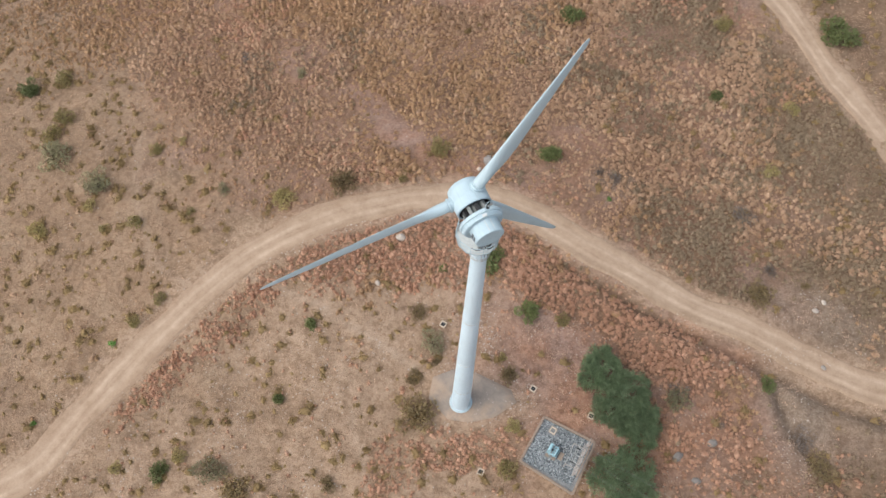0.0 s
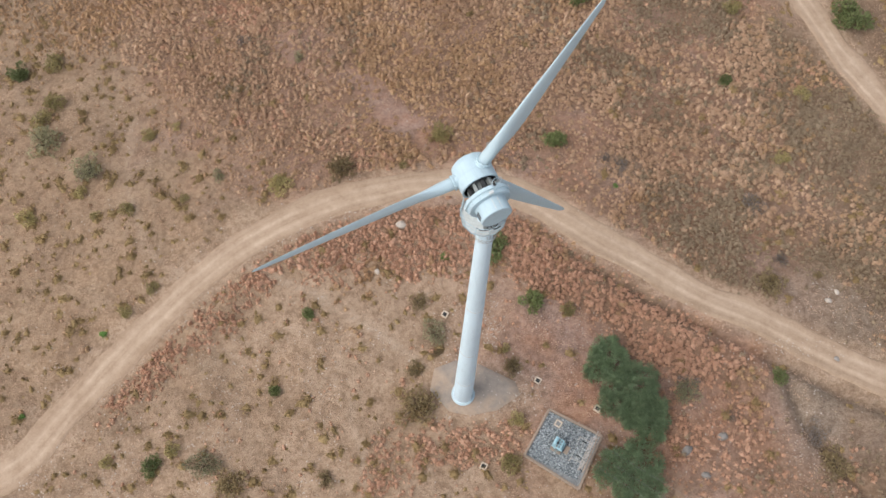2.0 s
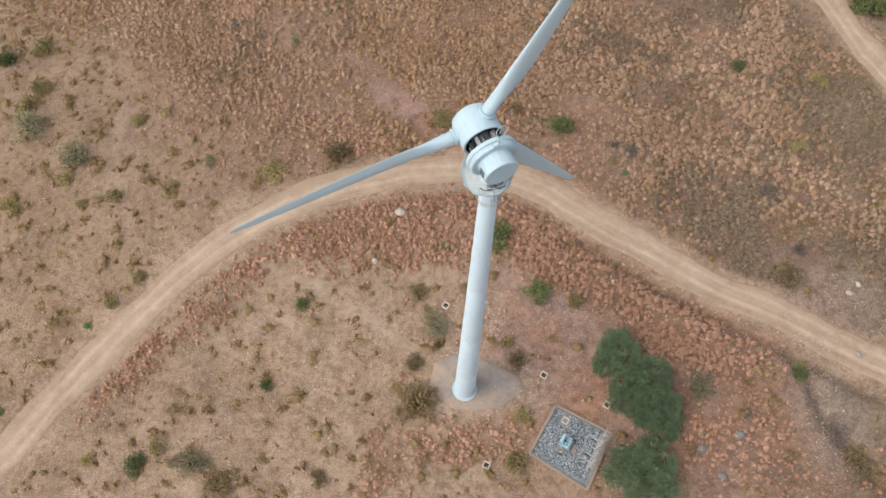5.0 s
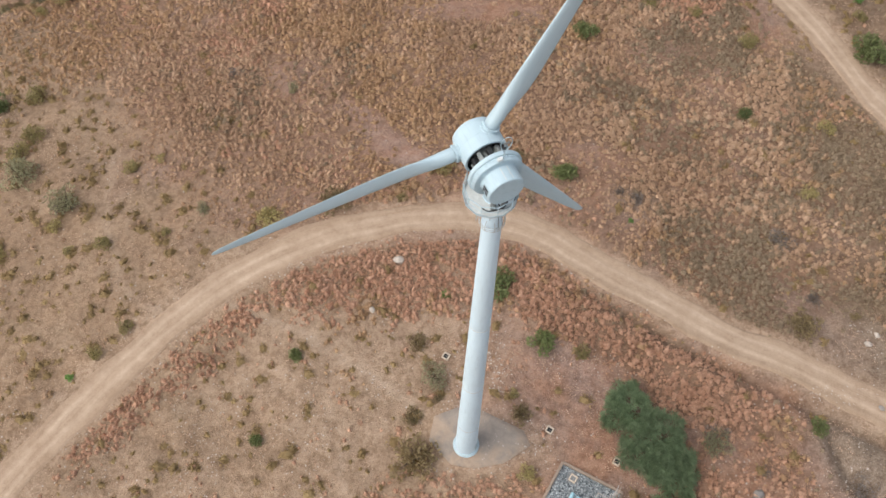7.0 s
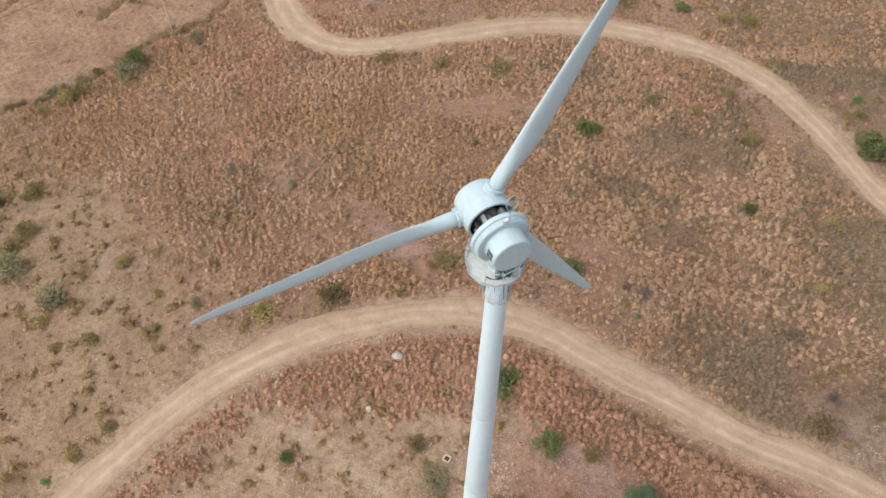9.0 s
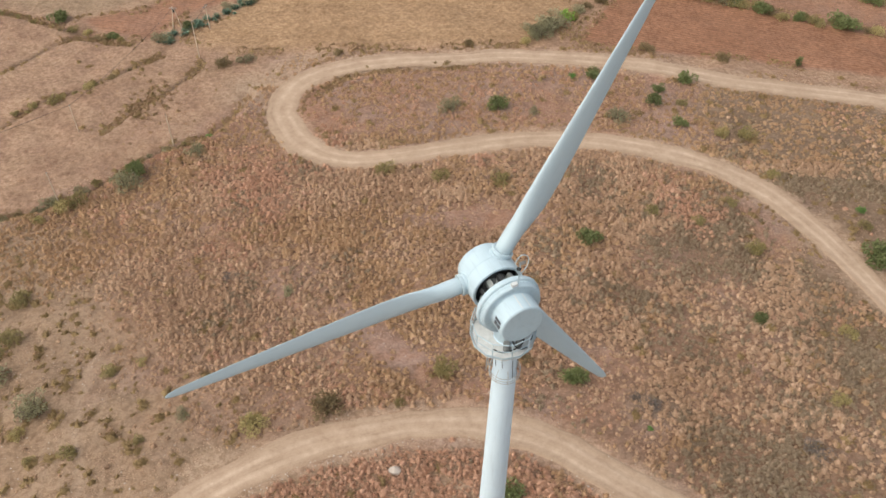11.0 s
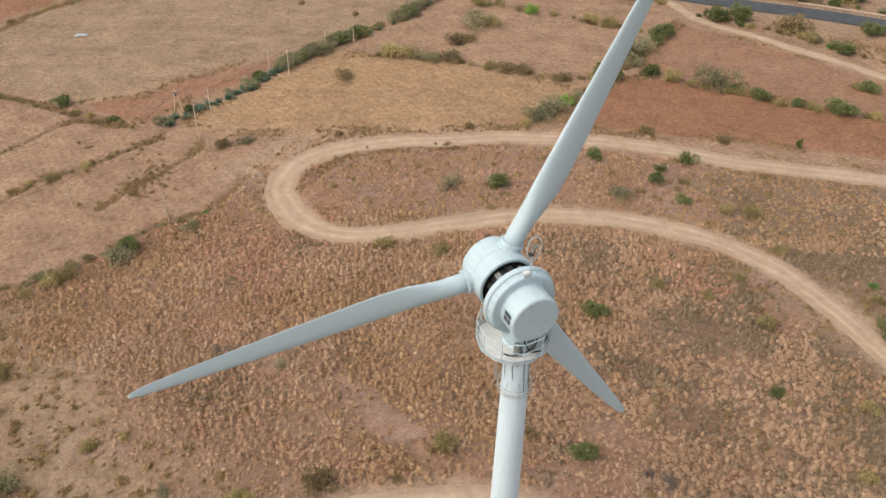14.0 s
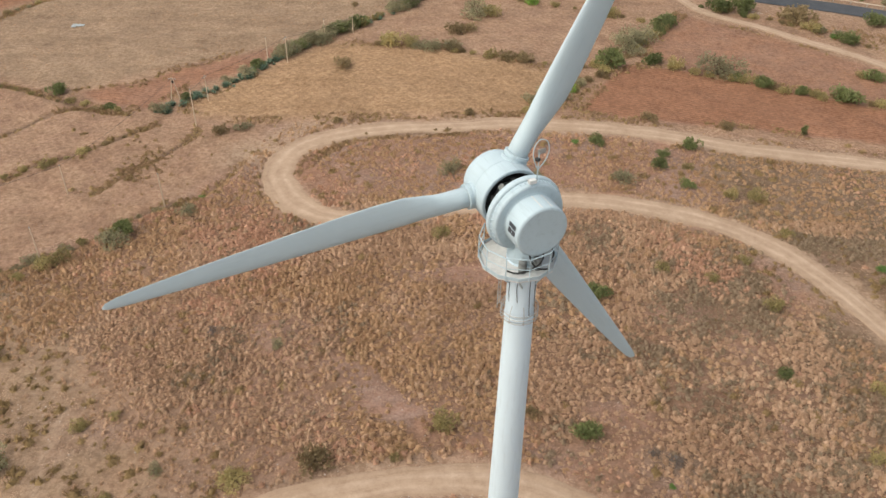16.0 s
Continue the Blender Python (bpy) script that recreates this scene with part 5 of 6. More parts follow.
SHRUBS += [
    (28.6, 2.6, 1.6, "k"),
    (21.5, 34.3, 1.3, "k"), (19.4, 35.0, 0.9, "k"), (-54.6, 30.5, 1.1, "k"), (40.3, 29.2, 1.2, "k"), (43.0, 21.0, 1.0, "k"), (44.8, -2.6, 1.3, "k"), (33.6, -1.2, 0.9, "k"), (-35.5, 54.5, 1.0, "k"),
]
models = {}
pick = random.Random(8)
for sx, sy, sr, kind in SHRUBS:
    name, label, tall, leaves, size = KINDS[kind]
    v = pick.randrange(3)
    m = pose(sx, sy, zat(sx, sy) - 0.02, 0, 0, pick.uniform(0, 360)) @ Matrix.Diagonal((sr, sr * pick.uniform(0.85, 1.1), sr * pick.uniform(0.85, 1.15), 1))
    if (kind, v) in models:
        copy_thing(models[kind, v], m)
    else:
        ob = shrub(kind, 20 + 7 * v + ord(kind), name, label, "shrub", "shrubs on the slope", tall, leaves, size)
        ob.matrix_basis = m
        # later copies take their size from their own pose
        models[kind, v] = ob


def thorn_tree(x, y, r, seed, label, clumps=150, thin=1.0):
    """A spreading thorn tree: limbs, and a broken crown of feathery clumps whose sprays fan out from each twig."""
    rng = np.random.default_rng(seed)
    t = thing("thorn_tree", pose(x, y, zat(x, y) - 0.05), label, "tree")
    trunk = bm_tube([(0, 0, -0.3), (0.05, 0.03, 0.5), (0.0, 0.1, 1.1)], 0.17, 8, r_end=0.12)
    a = rng.random(clumps) * 6.283
    rim = 1 + 0.16 * np.sin(3 * a + seed) + 0.10 * np.sin(7 * a + 2 * seed)
    q = np.sqrt(rng.random(clumps)) * rim
    top = 0.75 * r * np.sqrt(np.clip(1 - (q / 1.3) ** 2, 0.05, 1)) + 0.5
    c = np.stack([r * q * np.cos(a), r * q * np.sin(a), top * (0.62 + 0.45 * rng.random(clumps))], 1)
    for k in range(0, clumps, 9):
        tip = c[k]
        bm_tube(spline([(0, 0.1, 0.9), (0.45 * tip[0], 0.45 * tip[1], 0.75 * tip[2] + 0.2), tuple(tip)], 0.5).tolist(), 0.07, 5, bm=trunk, r_end=0.015)
    part("trunk", trunk, M_BARK, t)
    cnt = int(clumps * 75 * thin)
    k = rng.integers(0, clumps, cnt)
    d = rng.standard_normal((cnt, 3)) * np.array([1, 1, 0.75]) + np.array([0, 0, 0.25])
    d += 0.35 * np.stack([np.cos(a[k]), np.sin(a[k]), 0 * a[k]], 1)
    d /= np.linalg.norm(d, axis=1)[:, None]
    p = c[k] + d * (0.05 + 0.30 * rng.random(cnt))[:, None]
    p[:, 2] = np.maximum(p[:, 2], 0.15)
    o = d * (0.28 + 0.50 * rng.random(cnt) ** 1.5)[:, None]
    w = np.cross(d, rng.standard_normal((cnt, 3)))
    w *= (0.030 + 0.022 * rng.random(cnt) / 1)[:, None] / np.linalg.norm(w, axis=1)[:, None]
    mid = p + 0.55 * o + np.array([0, 0, 0.05])
    end = p + o - np.array([0, 0, 0.08])
    v = np.stack([p, mid + w, end, mid - w], 1).reshape(-1, 3)
    f = (np.array([[0, 1, 2], [0, 2, 3]])[None] + (np.arange(cnt) * 4)[:, None, None]).reshape(-1, 3)
    crown = new("crown", mesh_arrays("crown", v, f, LEAF["x"]))
    crown.parent = t


thorn_tree(18.2, 4.7, 2.7, 3, "spreading green thorn tree beside the transformer yard", 120)
thorn_tree(21.2, 0.0, 3.9, 4, "large feathery green thorn tree beside the yard", 230)
thorn_tree(20.6, -9.4, 3.9, 5, "thin dusky green thorn tree under the wires", 200, 0.75)
thorn_tree(23.0, -3.0, 2.2, 6, "spreading green thorn tree beside the transformer yard", 70, 0.7)

young = shrub("g", 91, "young_tree", "slim upright young tree at the field edge", "tree", "", 2.6, 620, 0.18, 9, True)
young.matrix_basis = pose(61.7, 120.0, zat(61.7, 120.0))


# ---- agave hedge between the fields ----
def agave_mesh(seed):
    rng = np.random.default_rng(seed)
    vs, fs = [], []
    for k in range(22):
        a, up = 2.4 * k, 0.25 + 0.95 * k / 22
        L = 0.85 + 0.25 * rng.random()
        c = np.array([math.cos(a) * math.cos(up), math.sin(a) * math.cos(up), math.sin(up)])
        s = np.array([-math.sin(a), math.cos(a), 0]) * 0.10
        n = len(vs)
        vs += [c * 0.05 - s * 0.6, c * 0.05 + s * 0.6, c * L * 0.5 + s, c * L * 0.5 - s, c * L + np.array([0, 0, -0.06])]
        fs += [(n, n + 1, n + 2), (n, n + 2, n + 3), (n + 3, n + 2, n + 4)]
    return mesh_arrays("agave", np.array(vs), np.array(fs), LEAF["a"])


agaves = [agave_mesh(s) for s in (1, 2, 3)]
rng = np.random.default_rng(12)
count = 0
for n_step, (p, q) in enumerate(zip(HEDGE, HEDGE[1:])):
    for k in range(3):
        if rng.random() < (0.25 if n_step < 45 else 0.6):
            continue
        u = p + (q - p) * rng.random() + rng.normal(0, 0.8, 2)
        ob = new("agave", agaves[count % 3])
        s = rng.uniform(0.7, 1.5)
        ob.matrix_basis = pose(u[0], u[1], zat(u[0], u[1]) - 0.05, 0, 0, rng.uniform(0, 360)) @ Matrix.Diagonal((s, s, s, 1))
        tagged(ob, "blue-green agave rosette in the field hedge", "agave", "agave hedge")
        count += 1
for n_step, p in enumerate(HEDGE):
    if rng.random() < (0.22 if n_step < 34 else 0.62):
        kind = rng.choice(["y", "y", "g", "o"])
        s = rng.uniform(0.9, 1.7) * (0.8 if n_step < 34 else 1.0)
        u = p + rng.normal(0, 0.7, 2)
        src = next(models[key] for key in models if key[0] == kind)
        copy_thing(src, pose(u[0], u[1], zat(u[0], u[1]), 0, 0, rng.uniform(0, 360)) @ Matrix.Diagonal((s, s, s, 1)))


# ---- rocks and small finds ----
def rock(x, y, s, seed, material, label):
    rng = np.random.default_rng(seed)
    bm = bmesh.new()
    bmesh.ops.create_icosphere(bm, subdivisions=2, radius=1.0)
    for v in bm.verts:
        k = 1 + 0.22 * noise.noise(v.co * 1.4 + Vector((seed, 0, 0))) + 0.10 * noise.noise(v.co * 3.5)
        v.co = Vector((v.co.x * s * k, v.co.y * s * 0.75 * k, v.co.z * s * 0.6 * k))
    ob = part("rock", bm, material, None)
    ob.matrix_basis = pose(x, y, zat(x, y) + 0.2 * s, 0, 0, rng.uniform(0, 360))
    tagged(ob, label, "rock", "rocks on the slope")


for i, (x, y, s, m, label) in enumerate((
    (-9.1, 22.7, 0.75, M_ROCK, "pale weathered boulder in dry grass"), (2.9, 36.0, 0.95, M_DSTONE, "grey-brown boulder above the track"), (1.6, 34.6, 0.4, M_ROCK, "small pale rock above the track"),
    (48.7, 15.2, 0.5, M_ROCK, "pale broken rock on the roadside"), (50.1, 16.5, 0.42, M_ROCK, "pale broken rock on the roadside"), (32.6, -3.8, 0.7, M_DSTONE, "dark rounded boulder in dry grass"),
    (28.0, -5.7, 0.75, M_DSTONE, "dark rounded boulder in dry grass"), (-11.9, 15.9, 0.45, M_ROCK, "small pale rock in dry grass"), (48.7, 7.1, 0.4, M_DSTONE, "single dark stone lying on the track"), (30.2, -8.6, 0.6, M_DSTONE, "dark rounded boulder in dry grass"))):
    rock(x, y, s, i + 1, m, label)

sheet = bmesh.new()
bmesh.ops.create_grid(sheet, x_segments=14, y_segments=10, size=1.0)
for v in sheet.verts:
    v.co = Vector((v.co.x * 1.45 + 0.25 * noise.noise(v.co * 1.7 + Vector((3, 1, 0))), v.co.y * 0.65 * (1 - 0.4 * v.co.x) + 0.3 * noise.noise(v.co * 1.9), 0.22 + 0.34 * noise.noise(v.co * 3.1)))
bmesh.ops.solidify(sheet, geom=sheet.faces[:], thickness=0.03)
ob = part("sheet", sheet, M_CLOTH, None, smooth=True)
ob.matrix_basis = pose(-101.0, 169.8, zat(-101, 169.8), 0, 0, 12)
tagged(ob, "crumpled pale sheet lying on the bare field", "sheet")


# ---- tussocks, herbs and pebbles ----
def tuft_shape(seed, blades=8, seg=7, height=0.80):
    """One tussock of radius 1: a soft rounded cushion with fine blades that arch out of it; seg 0: blades alone."""
    rng = np.random.default_rng(seed)
    vs, fs = [], []
    if seg:
        vs.append((0.15 * rng.normal(), 0.15 * rng.normal(), height))
        for ring, (q, z) in enumerate(((0.52, 0.74), (0.98, -0.14))):
            for m in range(seg):
                t = 6.283 * (m + 0.5 * ring + 0.35 * rng.uniform(-1, 1)) / seg
                w = q * (1 + 0.18 * rng.normal())
                vs.append((w * math.cos(t), w * math.sin(t), height * (z + 0.15 * rng.normal() * (ring < 1))))
        for m in range(seg):
            o = (m + 1) % seg
            fs += [(0, 1 + m, 1 + o), (1 + m, 1 + seg + m, 1 + seg + o), (1 + m, 1 + seg + o, 1 + o)]
    for k in range(blades):
        q, a = 0.98 * math.sqrt(rng.random()), 6.283 * rng.random()
        n = len(vs)
        if seg:
            # a bristle out of the cushion
            p = np.array([q * math.cos(a), q * math.sin(a), height * (0.96 - 0.90 * q * q)])
            o = np.array([q * math.cos(a), q * math.sin(a), 0.25 + 0.75 * (1 - q)]) + 0.28 * rng.standard_normal(3)
            o *= (0.30 + 0.45 * rng.random() ** 1.5) / np.linalg.norm(o)
            w = np.cross(o, rng.standard_normal(3))
            w *= (0.055 + 0.06 * rng.random()) / np.linalg.norm(w)
            vs += [tuple(p - w), tuple(p + w), tuple(p + o)]
            fs.append((n, n + 1, n + 2))
            continue
        p = np.array([q * math.cos(a), q * math.sin(a), 0.02])
        b = a + 0.9 * rng.normal()
        up = 0.05 + 0.7 * rng.random()
        L = 0.30 + 0.36 * rng.random()
        c, s = math.cos(b), math.sin(b)
        o = np.array([c * math.cos(up), s * math.cos(up), math.sin(up)])
        w = np.array([-s, c, 0.3 * rng.normal()]) * (0.032 + 0.036 * rng.random())
        mid = p + o * L * 0.55 + np.array([0, 0, 0.05])
        end = p + o * L + np.array([0.05 * c, 0.05 * s, -0.06 - 0.08 * rng.random()])
        vs += [tuple(p), tuple(mid + w), tuple(end), tuple(mid - w)]
        fs += [(n, n + 1, n + 2), (n, n + 2, n + 3)]
    return np.array(vs), np.array(fs)


TUFTS = [tuft_shape(s, 28, 5, 0.76) for s in range(12)]
FAR = [tuft_shape(s + 80, 18, 5, 0.55) for s in range(6)]
HERB = [tuft_shape(s + 120, 36, 5, 0.42) for s in range(6)]
SMALL = [tuft_shape(s + 50, 12, 0) for s in range(5)]


def tufts(name, xy, size, material, label, flat=1.0, shapes=TUFTS):
    rng = np.random.default_rng(len(xy))
    z = land(xy[:, 0], xy[:, 1])
    V, F, A = [], [], []
    base = 0
    which = rng.integers(0, len(shapes), len(xy))
    for w, (tv, tf) in enumerate(shapes):
        sel = which == w
        p, s, cnt = np.column_stack([xy[sel], z[sel]]), size[sel], int(sel.sum())
        a = rng.random(cnt) * 6.283
        c, sn = np.cos(a)[:, None], np.sin(a)[:, None]
        long = rng.uniform(0.75, 1.45, cnt)[:, None]
        tx, ty = tv[:, 0] * long, tv[:, 1] / np.sqrt(long)
        v = np.stack([tx * c - ty * sn, tx * sn + ty * c, tv[:, 2] * flat * (1.0 + 0.6 * rng.random(cnt))[:, None]], -1) * s[:, None, None] + p[:, None]
        V.append(v.reshape(-1, 3))
        F.append((tf[None] + (np.arange(cnt) * len(tv))[:, None, None]).reshape(-1, 3) + base)
        A.append(np.repeat(rng.random(cnt), len(tv)))
        base += cnt * len(tv)
    ob = new(name, mesh_arrays(name, np.concatenate(V), np.concatenate(F), material, True, {"tuft": np.concatenate(A)}))
    return tagged(ob, label, "grass", kind="stuff")


def scatter(x0, x1, y0, y1, step, seed):
    """Places on a shaken grid."""
    rng = np.random.default_rng(seed)
    gx, gy = np.meshgrid(np.arange(x0, x1, step), np.arange(y0, y1, step))
    p = np.stack([gx, gy], -1).reshape(-1, 2)
    return p + rng.uniform(-0.75, 0.75, p.shape) * step, rng


pts, rng = scatter(-90, 84, -18, 119, 0.48, 31)
c = cover(pts[:, 0], pts[:, 1])
clot = np.clip(0.95 + 0.50 * vnoise(pts[:, 0], pts[:, 1], 1.7, 73) + 0.25 * vnoise(pts[:, 0], pts[:, 1], 5, 74), 0.15, 1)
grow = rng.random(len(pts)) < clot * np.where(c["dens"] > 0.30, c["dens"], 0.3 * c["dens"])
pts, d1, dens, west = pts[grow], c["d1"][grow], c["dens"][grow], c["west"][grow]
rich = np.maximum.reduce([blob(pts[:, 0], pts[:, 1], 39, 40, 11, 12, 20), 0.6 * blob(pts[:, 0], pts[:, 1], 24, 44, 10, 6, 0), 0.5 * blob(pts[:, 0], pts[:, 1], 28, 28, 10, 5, -28)])
lush = 1 + 0.20 * vnoise(pts[:, 0], pts[:, 1], 8, 71) + 0.14 * vnoise(pts[:, 0], pts[:, 1], 2.6, 72) + 0.20 * rich
size = (0.19 + 0.33 * rng.random(len(pts)) ** 1.7) * lush * (0.72 + 0.36 * dens)
hue = vnoise(pts[:, 0], pts[:, 1], 17, 9) + 0.5 * vnoise(pts[:, 0], pts[:, 1], 5, 10)
gold = vnoise(pts[:, 0], pts[:, 1], 13, 29) + 0.6 * vnoise(pts[:, 0], pts[:, 1], 4, 30) + 0.34 * rng.standard_normal(len(pts))
dusk = vnoise(pts[:, 0], pts[:, 1], 9, 61) + 0.5 * vnoise(pts[:, 0], pts[:, 1], 3, 62) + np.clip((pts[:, 0] - 14) / 30, -0.6, 1.1) - 1.2 * (pts[:, 1] > 84) - 0.8 * ((d1 < 0) & (pts[:, 0] < 36)) + 0.45 * rng.standard_normal(len(pts))
grey = dusk > 0.66
ochre = ~grey & (gold > np.where(pts[:, 1] > 88, -0.4, np.where((pts[:, 0] < -26) & (pts[:, 1] > 52), -0.1, np.where(d1 < 0, 0.75, 0.38))))
russet = ~ochre & ~grey & ((d1 < 0) | (west < 0.25) & (hue + 0.2 * (pts[:, 1] > 88) + 0.25 * rng.standard_normal(len(pts)) > 0.5))
pink = ~ochre & ~russet & ~grey
tufts("russet_tussocks", pts[russet], size[russet], M_RED, "russet-orange dry grass tussocks round the hilltop")
tufts("pink_tussocks", pts[pink], size[pink], M_PINK, "pinkish-brown dry grass tussocks covering the slope")
tufts("ochre_tussocks", pts[ochre], size[ochre], M_OCHRE, "ochre dry grass tussocks scattered on the slope")
tufts("grey_tussocks", pts[grey], size[grey], M_GREYGRASS, "grey-brown withered tussocks on the stony slope")

# tall grass along field edges, banks and road sides
rng = np.random.default_rng(77)
edge_lines = [*BANKS, LOOP_ROAD, FIELD_TRACK, *(spline([*f, f[0]], 1.0) for f in RED_FIELDS[:3]), spline(STRAW_FIELD, 1.0)]
spots = []
for n_line, line in enumerate(edge_lines):
    off = 3.3 if n_line == len(BANKS) else 0.4
    for side in (-1, 1):
        base = np.repeat(line, 5 if n_line < len(BANKS) else 3, 0)
        d = np.gradient(base + 1e-6 * np.arange(len(base))[:, None], axis=0)
        d /= np.linalg.norm(d, axis=1)[:, None] + 1e-9
        w = off + np.abs(rng.normal(0, 0.42 if n_line < len(BANKS) else 0.6, len(base)))
        q = base + side * np.stack([-d[:, 1], d[:, 0]], 1) * w[:, None] + rng.normal(0, 0.25, base.shape)
        grown = vnoise(q[:, 0], q[:, 1], 6, 51 + n_line) + 0.5 * vnoise(q[:, 0], q[:, 1], 2, 52 + n_line) > (0.15 if n_line >= len(BANKS) else -0.05)
        spots.append(q[grown])
spots.append(rng.normal((79, 184), (3.2, 1.8), (170, 2)))
spots.append(rng.normal((93, 175), (6, 2.4), (220, 2)))
spots.append(rng.normal((-62, 103), (3.0, 5.0), (120, 2)))
spots = np.concatenate(spots)
clear = (np.abs(off_line(spots[:, 0], spots[:, 1], LOOP_ROAD)) > 2.9) & (np.abs(off_line(spots[:, 0], spots[:, 1], FIELD_TRACK)) > 2.0) & (np.abs(off_line(spots[:, 0], spots[:, 1], HIGHWAY)) > 5.0)
spots = spots[clear]
green = rng.random(len(spots)) < 0.4
on_bank = np.minimum.reduce([np.abs(off_line(spots[:, 0], spots[:, 1], b)) for b in BANKS]) < 2.2
green = rng.random(len(spots)) < np.where(on_bank, 0.30, 0.32)
size = (0.20 + 0.34 * rng.random(len(spots)) ** 1.5) * np.where(on_bank, 1.1, 1.0)
tufts("field_edge_grass", spots[~green], size[~green], M_EDGE, "ochre grass clumps along field banks and road edges", 1.0, FAR)
tufts("field_edge_herbs", spots[green], size[green], M_HERB, "olive herbs along field banks and road edges", 1.0, FAR)

pts, rng = scatter(-100, 98, -22, 122, 1.25, 33)
c = cover(pts[:, 0], pts[:, 1])
want = (0.07 + 0.12 * np.clip((pts[:, 0] - 36) / 14, 0, 1) + 0.42 * c["west"] * np.where(c["d1"] < 0, 0.5, 1.0) + 0.09 * np.clip(-c["d1"] / 30, 0, 1) * (c["d1"] < 0) + 0.12 * np.clip((pts[:, 1] - 86) / 10, 0, 1)) * (c["near"] > 3.2) * (1 - 0.95 * c["plain"]) * (1 - c["grey"])
bank = np.minimum.reduce([np.abs(off_line(pts[:, 0], pts[:, 1], b)) for b in BANKS])
want = np.maximum(want, 0.55 * np.exp(-((bank / 1.6) ** 2)))
away = (np.hypot(pts[:, 0] - 1, pts[:, 1]) > 5.5) & (in_field(pts[:, 0], pts[:, 1], [(10.2, 0), (6.4, -7.4), (14.4, -12.6), (19, -4)], 0.2) < 0.5)
grow = (rng.random(len(pts)) < 0.80 * want) & away
tufts("olive_herbs", pts[grow], 0.22 + 0.62 * rng.random(int(grow.sum())) ** 2.0, M_HERB, "small olive-brown herbs dotted over bare soil", 1.0, HERB)

# thin dry grass over the bare soil
pts, rng = scatter(-88, 80, -20, 118, 0.8, 37)
c = cover(pts[:, 0], pts[:, 1])
want = np.clip(0.42 + 0.5 * vnoise(pts[:, 0], pts[:, 1], 5, 23) + 0.3 * vnoise(pts[:, 0], pts[:, 1], 14, 24), 0.03, 0.9) * (1 - 0.8 * c["dens"]) * (1 - c["plain"]) * (1 - 0.8 * c["dust"]) * (c["near"] > 2.7)
yes = (rng.random(len(pts)) < want) & (np.hypot(pts[:, 0] - 1, pts[:, 1]) > 5.0) & (in_field(pts[:, 0], pts[:, 1], [(10.2, 0), (6.4, -7.4), (14.4, -12.6), (19, -4)], 0.2) < 0.5)
tufts("thin_grass", pts[yes], 0.26 + 0.34 * rng.random(int(yes.sum())), grass_material("thin_dry_grass", [(0.2, (0.567, 0.371, 0.264)), (0.5, (0.741, 0.519, 0.384)), (0.8, (0.915, 0.673, 0.524))]), "thin straw-brown grass over the bare soil", 0.7, SMALL)

# low stubble on the fields of the plain
pts, rng = scatter(-150, 125, 66, 212, 1.5, 35)
c = cover(pts[:, 0], pts[:, 1])
want = 0.5 * c["plain"] * (1 - c["red"]) * (c["near"] > 3.5) * (np.abs(off_line(pts[:, 0], pts[:, 1], HIGHWAY)) > 6) * (np.abs(off_line(pts[:, 0], pts[:, 1], FIELD_TRACK)) > 2.2)
grow = rng.random(len(pts)) < want * (0.55 + 0.45 * vnoise(pts[:, 0], pts[:, 1], 9, 15))
tufts("field_stubble", pts[grow], 0.30 + 0.35 * rng.random(int(grow.sum())), grass_material("straw_stubble", [(0.25, (0.318, 0.182, 0.103)), (0.5, (0.438, 0.263, 0.152)), (0.75, (0.579, 0.365, 0.221))]), "low straw-coloured stubble on the fallow fields", 0.6, SMALL)

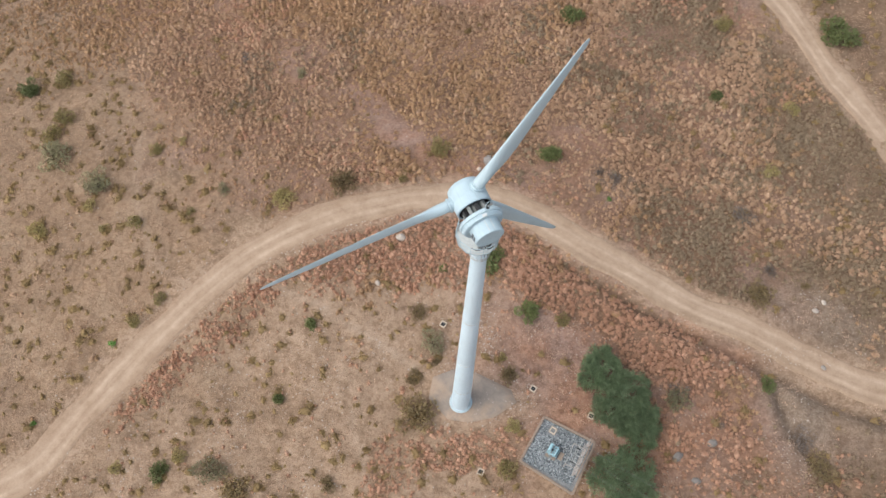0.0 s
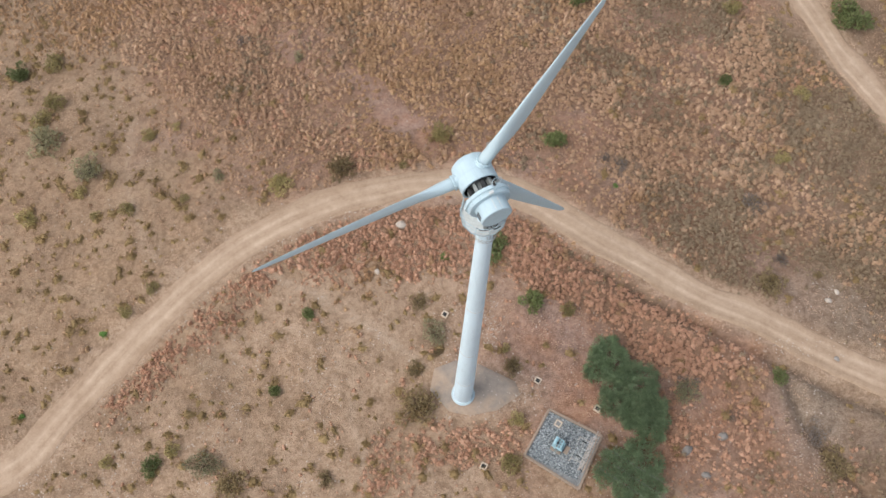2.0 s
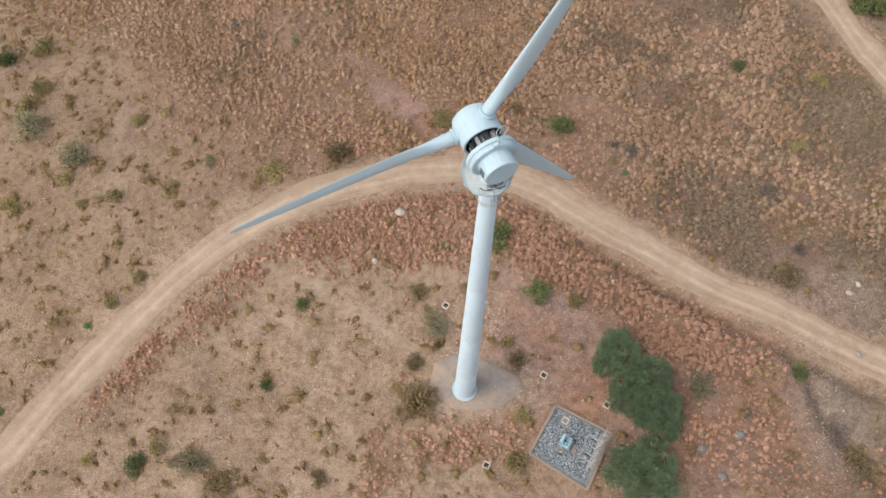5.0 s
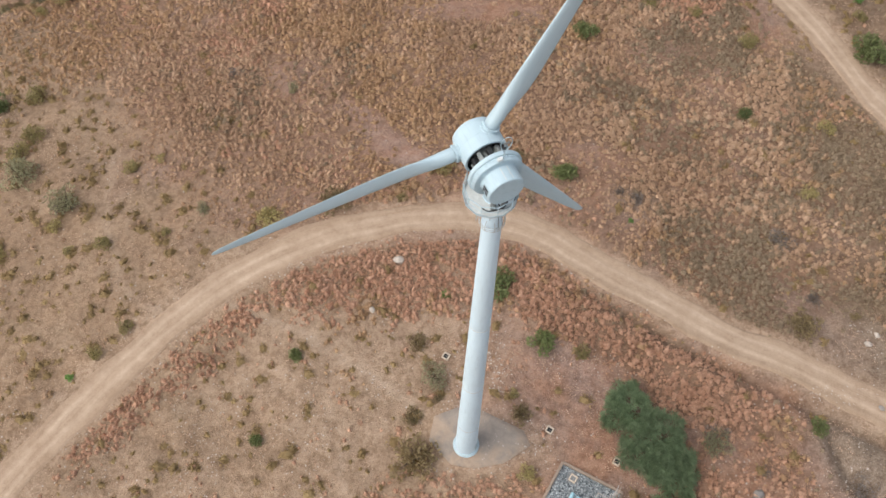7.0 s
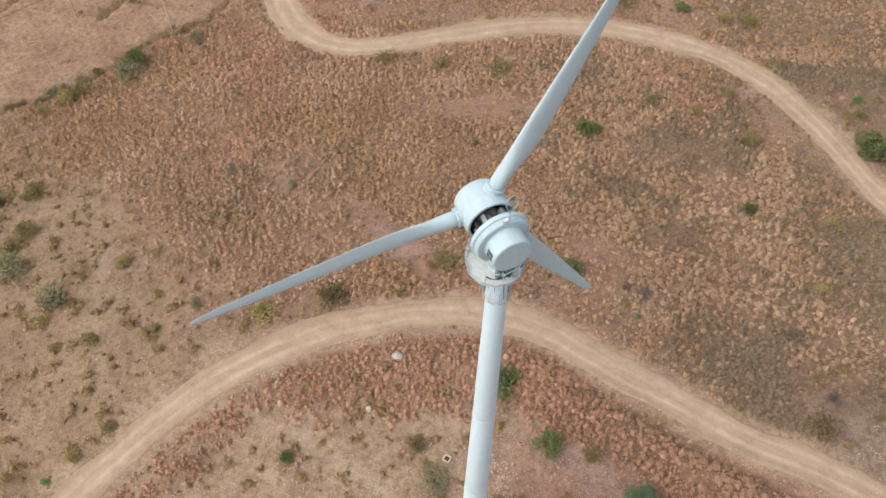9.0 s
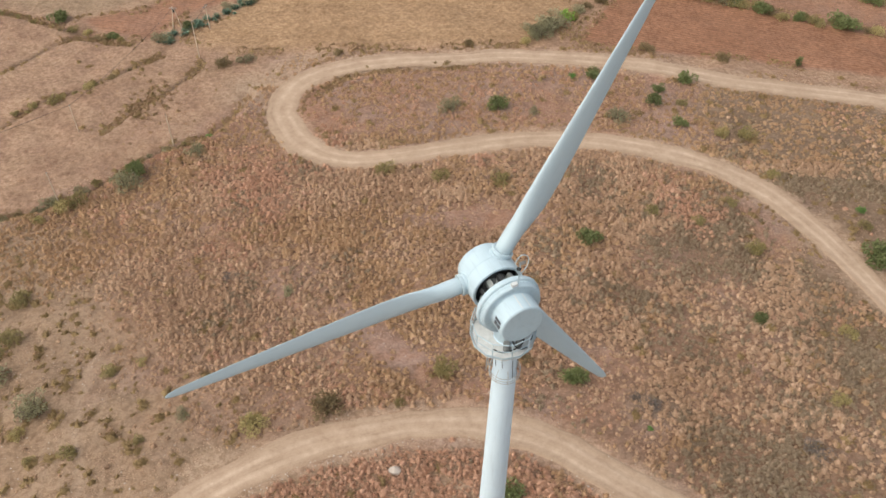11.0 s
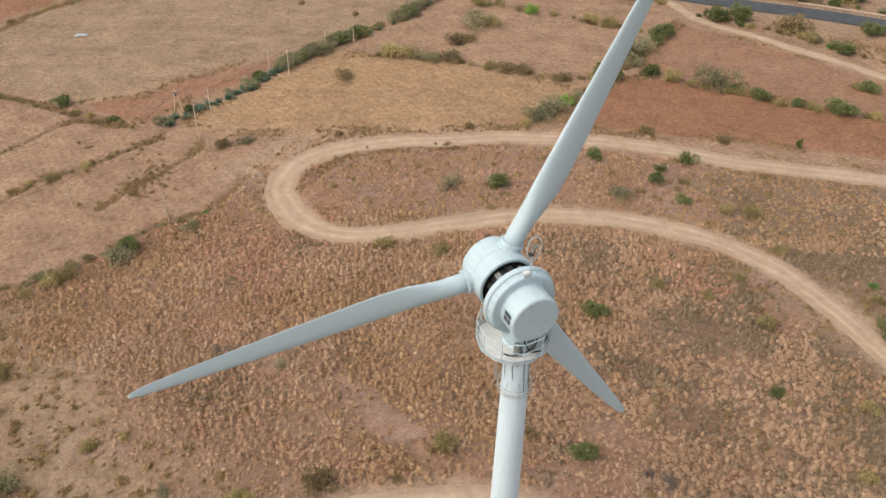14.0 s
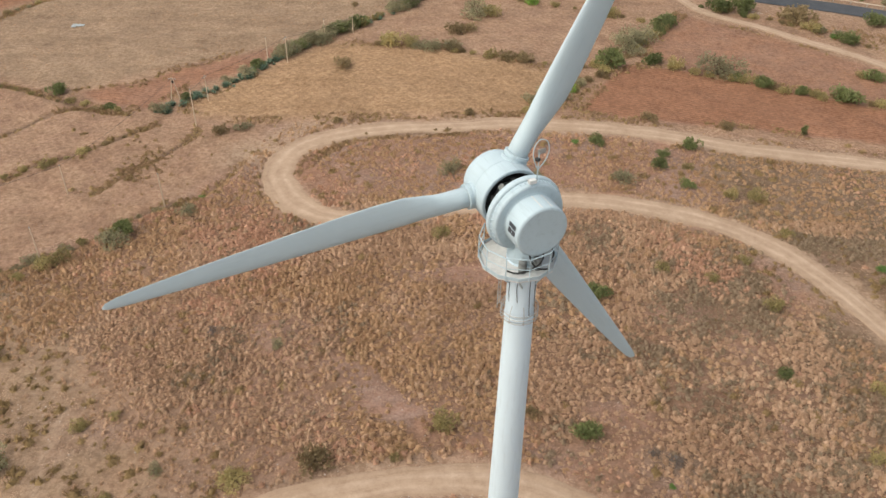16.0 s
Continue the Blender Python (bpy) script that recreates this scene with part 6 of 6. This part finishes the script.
# pale pebbles on bare soil
rng = np.random.default_rng(41)
pp = np.column_stack([rng.uniform(-60, 62, 34000), rng.uniform(-18, 46, 34000)])
c = cover(pp[:, 0], pp[:, 1])
keep = (rng.random(len(pp)) < (1 - c["dens"]) * (0.25 + 0.75 * (c["d1"] < 0)) * np.clip(0.4 + vnoise(pp[:, 0], pp[:, 1], 6, 17), 0.03, 1)) & (c["near"] > 1.8) & (in_field(pp[:, 0], pp[:, 1], [tuple(p) for p in YARD], 0.1) < 0.5)
pp = pp[keep]
extra = np.concatenate([rng.normal((8.2, 1.0), (1.5, 1.0), (60, 2)), rng.normal((3.6, 9.2), (1.2, 2.2), (260, 2)), rng.normal((44, 8.4), (2.6, 0.8), (150, 2)), rng.normal((49, 17), (2.2, 1.2), (90, 2)), rng.normal((8.6, -1.0), (1.2, 1.2), (40, 2)), rng.normal((70, 187), (3.5, 1.2), (160, 2))])
pp = np.concatenate([pp, extra])
stones("pebbles", np.column_stack([pp, land(pp[:, 0], pp[:, 1]) + 0.01]), M_STONE, 0.025, 0.11, "pale scattered pebbles on the bare soil", "pebbles")

# ---- along the highway ----
def build_guard_rail():
    t = thing("guard_rail", pose(0, 0, 0), "pale low guard rail beside the asphalt road", "guard rail")
    line = np.array([p for p in HIGHWAY if 84 < p[0] < 150])
    d = np.gradient(line, axis=0)
    d /= np.linalg.norm(d, axis=1)[:, None]
    line = line + np.stack([-d[:, 1], d[:, 0]], 1) * 5.4
    pts = [(p[0], p[1], zflat(p[0], p[1]) + 0.75) for p in line]
    part("beam", bm_tube(pts, 0.16, 6), M_PALECON, t)
    for p in pts[::2]:
        part("post", bm_box(0.16, 0.16, 1.0, pose(p[0], p[1], p[2] - 0.9), 0.01), M_STEEL, t)


def build_lamp_post(x, y):
    t = thing("lamp_post", pose(x, y, zat(x, y)), "slim pale lamp post at the roadside", "lamp post")
    part("pole", bm_tube([(0, 0, -0.3), (0, 0, 6.5)], 0.10, 10, r_end=0.06), M_STEEL, t)
    part("arm", bm_tube(spline([(0, 0, 6.4), (0.2, -0.4, 6.9), (0.5, -1.2, 7.1)], 0.2).tolist(), 0.045, 6), M_STEEL, t)
    part("lantern", bm_box(0.24, 0.6, 0.12, pose(0.56, -1.4, 7.02), 0.03), M_GRATE, t)


build_guard_rail()
build_lamp_post(93.5, 202.5)
